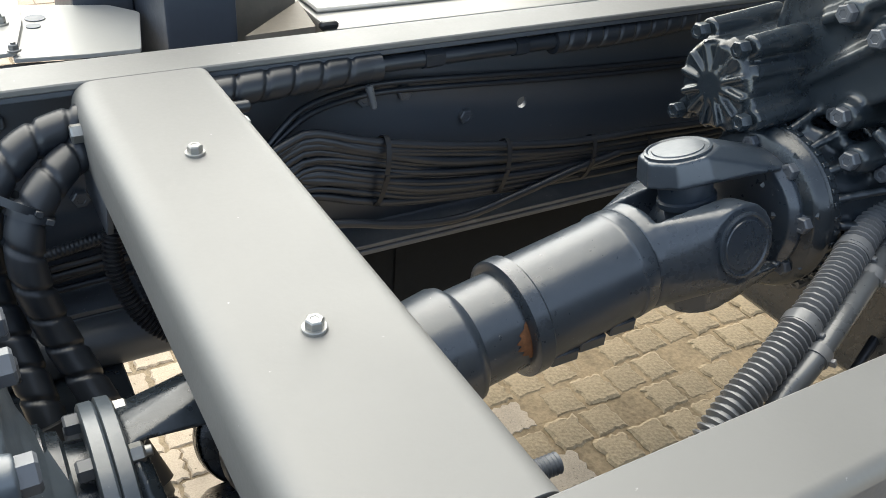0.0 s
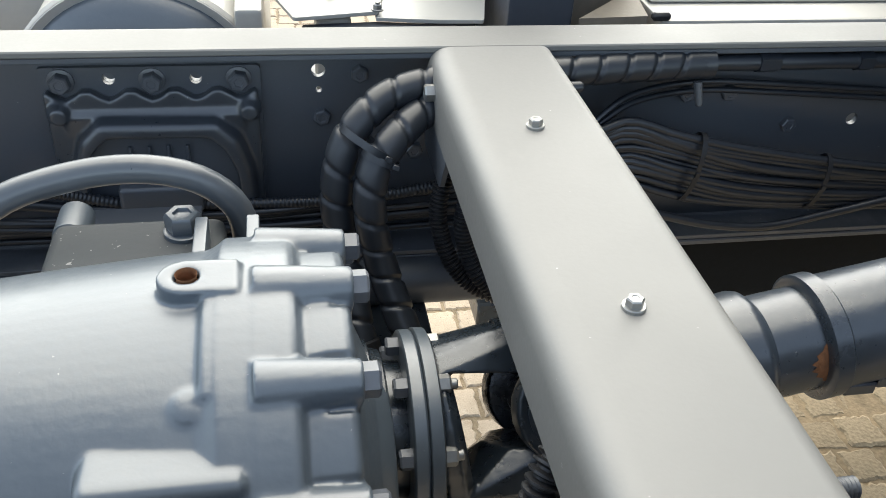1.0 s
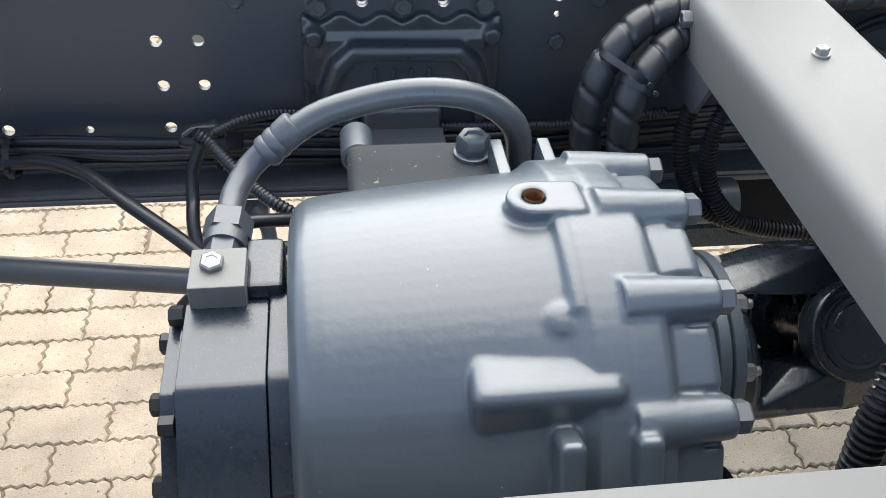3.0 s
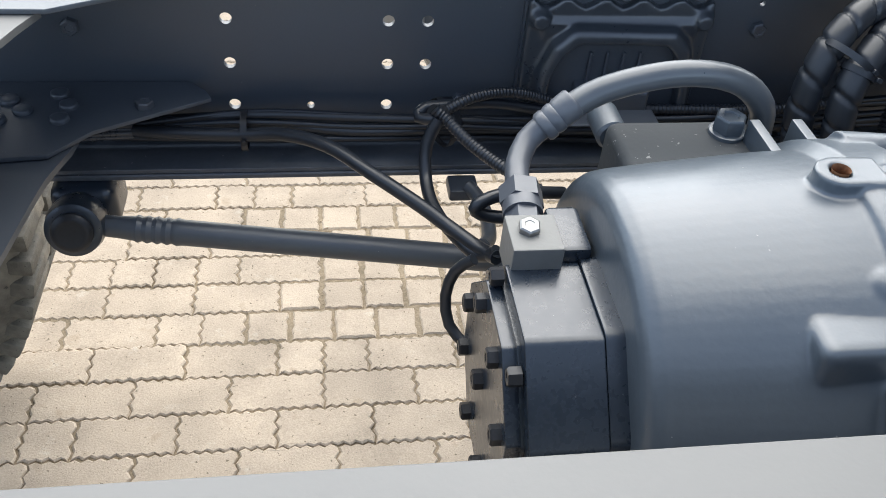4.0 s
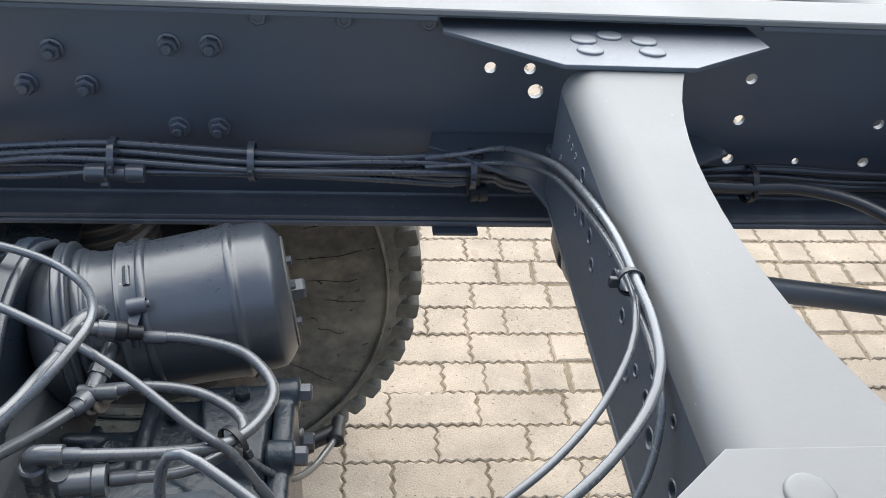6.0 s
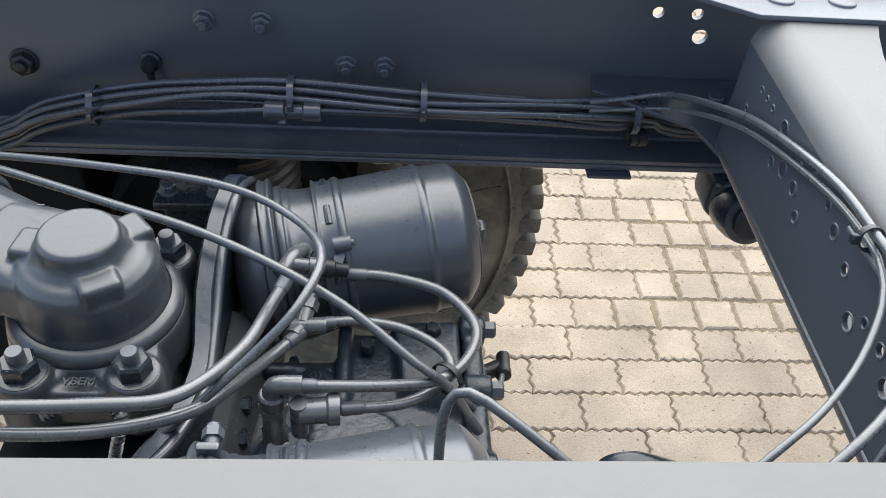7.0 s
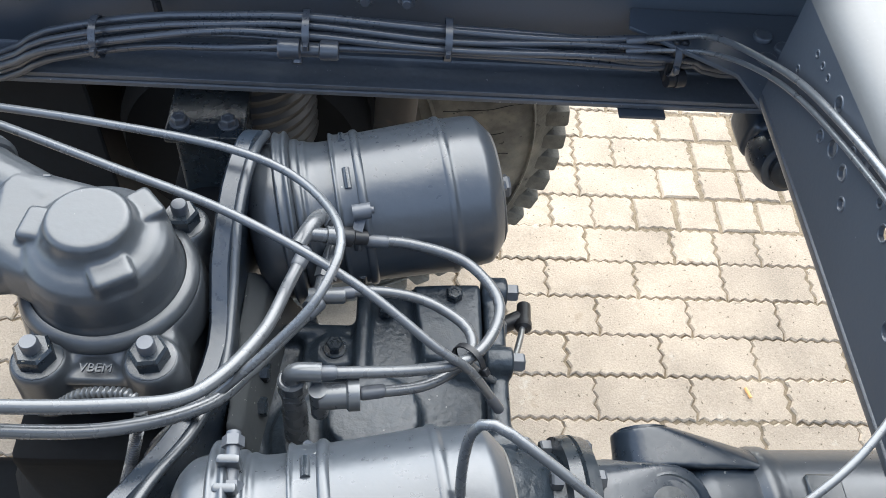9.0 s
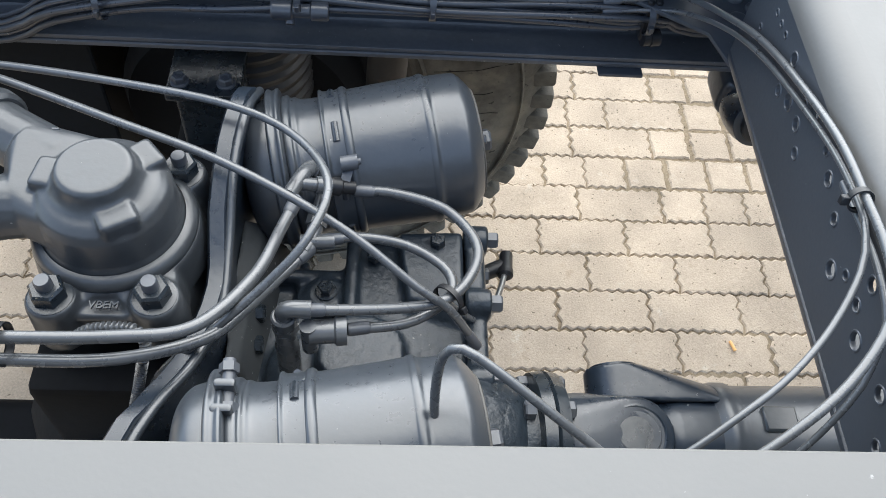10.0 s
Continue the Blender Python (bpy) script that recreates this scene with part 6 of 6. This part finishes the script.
for x, y, z, y2, z2 in ((1.40, 0.2146, 1.003, 0.187, 0.986), (1.52, 0.2578, 1.037, 0.2293, 1.0215)):
    tie(cc, (x, y, z), (0.85, 0.3, 0.3), 0.0188, 0.013, M_CONDUIT)
    tie(cc, (x, y2, z2), (0.85, 0.3, 0.3), 0.0130, 0.013, M_CONDUIT)
hose("pipe", [(2.0, 0.38, 1.06), (1.66, 0.281, 1.04), (1.564, 0.246, 1.03), (1.461, 0.207, 1.01), (1.384, 0.182, 0.98), (1.352, 0.176, 0.96), (1.30, 0.158, 0.92), (1.27, 0.14, 0.84)], 0.0125, M_HOSE, "smooth grey pipe strapped beside the conduit", "pipe")
hose("cable", [(1.75, 0.30, 0.92), (1.62, 0.25, 0.86), (1.55, 0.24, 0.80), (1.52, 0.26, 0.86), (1.58, 0.29, 0.93)], 0.007, M_CABLE, "black cable loop below the gearbox", "cable")

# ---- beyond the far rail ----
tank = thing("air_tank", (0.44, 1.25, 0.78), "pale grey painted air tank with domed blue-grey end", "air tank")
part("shell", lathe([(0.0, 0.182), (0.45, 0.182)], (0.44, 0.99, 0.957), (0, 1, 0), 56, False), M_WHITE, tank)
part("dome", lathe([(0.0, 0.170), (-0.012, 0.164), (-0.03, 0.145), (-0.045, 0.10), (-0.052, 0.04), (-0.053, 0.01)], (0.44, 0.995, 0.957), (0, 1, 0), 56), M_CAST, tank)
part("rim", lathe([(0.002, 0.168), (-0.002, 0.180), (0.008, 0.186), (0.020, 0.183)], (0.44, 0.99, 0.957), (0, 1, 0), 56, False), M_WHITE, tank)
tb = thing("tank_bracket", (0.42, 1.2, 0.9), "pale grey bracket panel holding the air tank", "bracket")
part("panel", box((0.13, 1.20, 0.80), (0.60, 1.22, 1.14), 0.006, 2), M_WHITE, tb)
part("foot", box((0.575, 0.98, 0.80), (0.615, 1.16, 1.105), 0.008, 2), M_WHITE, tb)
fp = thing("fender_plate", (0.84, 1.05, 0.9), "pale grey overlapping folded plates with hexagon nuts", "plate")
part("plate", plate(fillet([(0.775, 0.990), (0.866, 0.979), (0.931, 0.977), (0.934, 0.985), (0.966, 1.13), (0.93, 1.175), (0.78, 1.22)], [0.002, 0.02, 0.004, 0.006, 0.02, 0.02, 0.01], 4), 0.006, lambda u, v, w: (u, v, 1.082 + w), bevel=0.001), M_WHITE, fp)
part("plate", plate(fillet([(0.657, 0.975), (0.779, 0.998), (0.803, 1.12), (0.815, 1.30), (0.59, 1.30), (0.60, 1.17)], [0.006] * 6, 3), 0.006, lambda u, v, w: (u, v, 1.0885 + w), bevel=0.001), M_WHITE, fp)
part("edge", plate(fillet([(0.665, 0.968), (0.70, 0.962), (0.80, 0.968), (0.87, 0.970), (0.90, 0.982), (0.78, 1.0), (0.67, 0.99)], [0.004] * 7, 3), 0.02, lambda u, v, w: (u, v, 1.058 + w)), M_NAVY, fp)
for x, y, r in ((0.822, 1.141, 0.014), (0.815, 1.108, 0.010)):
    part("slot", lathe([(0, r), (0.0012, r), (0.0012, r * 0.6)], (x, y, 1.0882), (0, 0, 1), 24), M_NAVY, fp)
part("post", box((0.69, 1.0, 0.949), (0.74, 1.1, 1.083), 0.004, 1), M_WHITE, fp)
for x, y in ((0.650, 1.12), (0.713, 1.058), (0.774, 1.111), (0.715, 1.165)):
    bolt(fp, (x, y, 1.0945), (0, 0, 1), 0.0085, 0.009, M_STEEL, 0.0115, 0.004, "nut")
bolt(fp, (0.778, 1.002, 1.0945), (0, 0, 1), 0.007, 0.007, M_STEEL, 0.009, 0.003, "nut")
nb = thing("battery_box", (1.04, 1.3, 0.6), "tall dark blue-grey box beside the frame", "box")
part("body", box((0.972, 1.0, 0.60), (1.076, 1.40, 1.50), 0.008, 2), M_NAVY, nb)
part("side", box((0.88, 1.185, 0.60), (0.971, 1.40, 1.50), 0.008, 2), M_NAVY, nb)
wd = thing("storage_bin", (1.15, 1.2, 0.7), "tan storage bin with a slanted pale corner", "bin")
part("panel", box((1.078, 1.105, 0.60), (1.205, 1.20, 1.30), 0.006, 2), M_WOODISH, wd)
part("slope", hull([Vector(p) for p in ((1.080, 0.985, 1.086), (1.190, 0.988, 1.088), (1.205, 1.098, 1.092), (1.080, 0.985, 1.05), (1.19, 0.988, 1.05), (1.205, 1.098, 1.05))]), M_WOODISH, wd)
part("latch", box((1.192, 0.972, 1.084), (1.222, 0.986, 1.097), 0.004, 1), M_BLACK, wd)
bb = thing("side_box", (1.75, 1.1, 0.6), "long pale grey box with dark stepped lid beside the frame", "box")
part("body", box((1.207, 0.975, 0.60), (2.5, 1.5, 1.086), 0.008, 2), M_WHITE, bb)
part("step", box((1.215, 1.045, 1.0865), (2.5, 1.5, 1.094), 0.003, 1), M_WHITE, bb)
part("lid", box((1.25, 1.115, 1.0945), (2.45, 1.5, 1.11), 0.006, 2), M_NAVY, bb)
part("case", box((1.68, 0.99, 1.0945), (2.5, 1.5, 1.24), 0.01, 2), M_NAVY, bb)
# Black body added where the space below and outside the rail is dark.
hang = thing("side_shade_body", (1.5, 0.87, 0.655), "matt black body added for the dark space outside the frame rail", "tank")
part("body", box((1.02, 0.80, 0.655), (2.6, 0.915, 0.90), 0.04, 4), M_SHADE, hang)
for x in (1.25, 1.75):
    part("strap", box((x - 0.02, 0.795, 0.650), (x + 0.02, 0.919, 0.906), 0.03, 3), M_SHADE, hang)
arm = thing("outrigger", (0.68, 0.9, 0.9), "dark steel outrigger carrying the side plates", "bracket")
part("beam", box((0.66, 0.7685, 0.90), (0.70, 1.2, 0.95), 0.004, 1), M_DARKCAST, arm)
arm2 = thing("outrigger", (0.43, 0.9, 0.89), "dark steel outrigger under the air tank", "bracket")
part("beam", box((0.41, 0.7685, 0.89), (0.45, 1.0, 0.94), 0.004, 1), M_DARKCAST, arm2)
car = thing("carrier_frame", (1.5, 1.1, 0.57), "dark steel frame carrying the side boxes", "frame")
part("beam", box((0.95, 0.914, 0.55), (2.5, 1.45, 0.601), 0.004, 1), M_DARKCAST, car)
stub = thing("cigarette_end", (0.092, 0.759, 0.0), "orange cigarette end lying on the paving", "litter")
part("filter", lathe([(0, 0.0035), (0.024, 0.0038)], (0.086, 0.775, 0.004), (0.3, -1, 0), 12), M_BUTT, stub)

# cast letters on the joint base
tc_curve = bpy.data.curves.new("letters", "FONT")
tc_curve.body, tc_curve.size, tc_curve.extrude, tc_curve.align_x = "VBEM", 0.0115, 0.0012, "CENTER"
tmp = new("letters_tmp", tc_curve)
me = bpy.data.meshes.new_from_object(tmp.evaluated_get(bpy.context.evaluated_depsgraph_get()))
bpy.data.objects.remove(tmp)
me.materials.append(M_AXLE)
letters = new("cast_letters", me)
letters.parent = vj
letters.location = Vector((-0.934, 0.256, 0.9515)) - vj.location

hose("small_pipe", [(0.262, 0.42, 0.965), (0.245, 0.425, 0.945), (0.236, 0.42, 0.915), (0.240, 0.405, 0.885), (0.258, 0.385, 0.872), (0.275, 0.37, 0.87)], 0.0062, M_CABLE, "short bent black pipe beside the pump cover", "pipe")

# ---- pavers ----
PX, PYW = 0.2105, 0.1025


def paver_mesh(w, h, seed, worn=False, loose=False):
    """A concrete block with saw-toothed edges and a chamfered rim."""
    rnd = random.Random(seed)
    gap = 0.0042 if worn else 0.0046 if loose else 0.0023
    wob = 0.0052 if worn else 0.0022 if loose else 0.0013
    x0, x1, y0, y1 = gap, w - gap, gap * 0.8, h - gap * 0.8
    n = 16 if w > 0.15 else 8
    amp = 0.0014 if worn or loose else 0.0036
    tooth = lambda k: amp if k % 2 else -amp
    lo = [(x0 + (x1 - x0) * k / n, y0 + tooth(k) + rnd.uniform(-wob, wob)) for k in range(n + 1)]
    hi = [(x1 - (x1 - x0) * k / n, y1 + tooth(n - k) + rnd.uniform(-wob, wob)) for k in range(n + 1)]
    right = [(x1 + tooth(k) * 1.1 + rnd.uniform(-wob, wob), y0 + (y1 - y0) * k / 6) for k in (1, 2, 3, 4, 5)]
    left = [(x0 + tooth(k) * 1.1 + rnd.uniform(-wob, wob), y0 + (y1 - y0) * k / 6) for k in (5, 4, 3, 2, 1)]
    out = lo + right + hi + left
    cx, cy = w / 2, h / 2
    m = len(out)
    rings = []
    for inset, z in ((0.0, -0.014), (0.0, -0.0045 if worn or loose else -0.0036), (0.008 if worn else 0.0045 if loose else 0.0036, 0.0)):
        rings.append([(cx + (u - cx) * (1 - inset / cx), cy + (v - cy) * (1 - inset / cy), z + (rnd.uniform(-0.0008, 0.0004) if z == 0 else 0)) for u, v in out])
    vs = [p for r in rings for p in r]
    fs = []
    for i in range(2):
        for k in range(m):
            k2 = (k + 1) % m
            fs.append((i * m + k, i * m + k2, (i + 1) * m + k2, (i + 1) * m + k))
    fs.append(tuple(2 * m + k for k in range(m)))
    return vs, fs


full = [paver_mesh(PX, PYW, s) for s in range(5)]
half = [paver_mesh(PX / 2, PYW, 50 + s) for s in range(4)]
loose = [paver_mesh(PX / 2, PYW, 70 + s, loose=True) for s in range(6)]


def to_mesh(data, name, mat=None):
    me = bpy.data.meshes.new(name)
    me.from_pydata(data[0], [], data[1])
    me.materials.append(mat or M_PAVER)
    return me


worn = [paver_mesh(PX / 2, PYW, 90 + s, True) for s in range(6)]
worn_me = [to_mesh(d, "paver", M_DIRTY) for d in worn]
full_me, half_me = [to_mesh(d, "paver") for d in full], [to_mesh(d, "paver") for d in half]
loose_me = [to_mesh(d, "paver") for d in loose]
rnd = random.Random(4)
rest_v, rest_f, count, dirty = [], [], 0, 0
soil_v, soil_f = [], []
for j in range(-22, 34):
    y = 1.107 + j * PYW
    i = 0
    off = -0.426 + (PX / 2 if j % 2 else 0) + rnd.choice((-1, 0, 0, 1)) * PX / 8
    for k in range(-16, 20):
        x = off + k * PX
        near = -1.15 < x < 1.75 and 0.32 < y < 2.15
        parted = -0.16 < x < 0.95 and 1.20 < y < 1.62
        whole = rnd.random() < (0.12 if parted else 0.88 if x < 0.45 else 0.45)
        small = (loose, loose_me) if parted or x > 0.45 else (half, half_me)
        pieces = [(x, full, full_me)] if whole else [(x, *small), (x + PX / 2, *small)]
        soiled = x > 1.58 + 0.1 * math.sin(y * 9.0)
        if soiled:
            pieces = [(x + j % 2 * PX / 4, worn, worn_me), (x + PX / 2 + j % 2 * PX / 4, worn, worn_me)]
        for px, data, mes in pieces:
            q = rnd.randrange(len(data))
            dz, tx, ty, rz = rnd.uniform(-0.0025, 0.0015), rnd.uniform(-0.8, 0.8), rnd.uniform(-0.8, 0.8), rnd.uniform(-0.6, 0.6)
            if soiled:
                dz, tx, ty, rz = rnd.uniform(-0.0045, 0.0030), tx * 2.6, ty * 2.2, rz * 3.0
            m = pose(px + rnd.uniform(-0.0015, 0.0015), y + rnd.uniform(-0.0015, 0.0015), dz, tx, ty, rz)
            if (near and not soiled and count < 220) or (soiled and 0.7 < y < 1.6 and x < 2.6 and dirty < 80):
                o = new("paver", mes[q])
                o.parent = ground
                o.matrix_basis = m
                count += not soiled
                dirty += soiled
            else:
                vv, ff = (soil_v, soil_f) if soiled else (rest_v, rest_f)
                b = len(vv)
                vv += [tuple(m @ Vector(p)) for p in data[q][0]]
                ff += [tuple(b + v for v in f) for f in data[q][1]]
soil = to_mesh((soil_v, soil_f), "soiled_paving", M_DIRTY)
tagged(new("soiled_paving", soil), "soil-covered worn concrete blocks with wide joints", "", "", "stuff").parent = ground
rest = to_mesh((rest_v, rest_f), "paving")
tagged(new("paving", rest), "beige zigzag concrete block paving laid in rows", "", "", "stuff").parent = ground

# sand crumbs lying in the joints
grit = random.Random(12)
gv, gf = [], []
for _ in range(5200):
    x, j = grit.uniform(-1.1, 1.7), grit.randrange(-8, 12)
    y = 1.107 + j * PYW + grit.gauss(0, 0.0035)
    if grit.random() < 0.35:
        x = -0.426 + (PX / 2) * grit.randrange(-7, 21) + grit.gauss(0, 0.004)
        y += grit.uniform(0, PYW)
    s = grit.uniform(0.0008, 0.0026)
    b = len(gv)
    a = grit.uniform(0, 6.28)
    gv += [(x + s * math.cos(a + q * 2.1), y + s * math.sin(a + q * 2.1), -0.0035) for q in range(3)] + [(x + grit.uniform(-s, s) * 0.3, y + grit.uniform(-s, s) * 0.3, -0.0030 + s * 1.3)]
    gf += [(b, b + 1, b + 3), (b + 1, b + 2, b + 3), (b + 2, b, b + 3)]
tagged(new("sand_crumbs", to_mesh((gv, gf), "sand_crumbs", M_DIRTY)), "coarse sand crumbs lying in the paving joints", "", "", "stuff").parent = ground

# plainer blocks further off
far_v, far_f = [], []
for j in range(-60, 75):
    y = 1.107 + j * PYW
    off = -0.426 + (PX / 2 if j % 2 else 0)
    for k in range(-34, 40):
        x = off + k * PX
        if -22 <= j < 34 and -16 <= k < 20:
            continue
        b = len(far_v)
        dz = rnd.uniform(-0.0025, 0.001)
        for z, e in ((-0.012, 0.002), (dz - 0.002, 0.002), (dz, 0.005)):
            far_v += [(x + e, y + e, z), (x + PX - e, y + e, z), (x + PX - e, y + PYW - e, z), (x + e, y + PYW - e, z)]
        for r in (0, 4):
            far_f += [(b + r + q, b + r + (q + 1) % 4, b + r + 4 + (q + 1) % 4, b + r + 4 + q) for q in range(4)]
        far_f.append((b + 8, b + 9, b + 10, b + 11))
tagged(new("far_paving", to_mesh((far_v, far_f), "far_paving")), "beige concrete block paving reaching away from the truck", "", "", "stuff").parent = ground
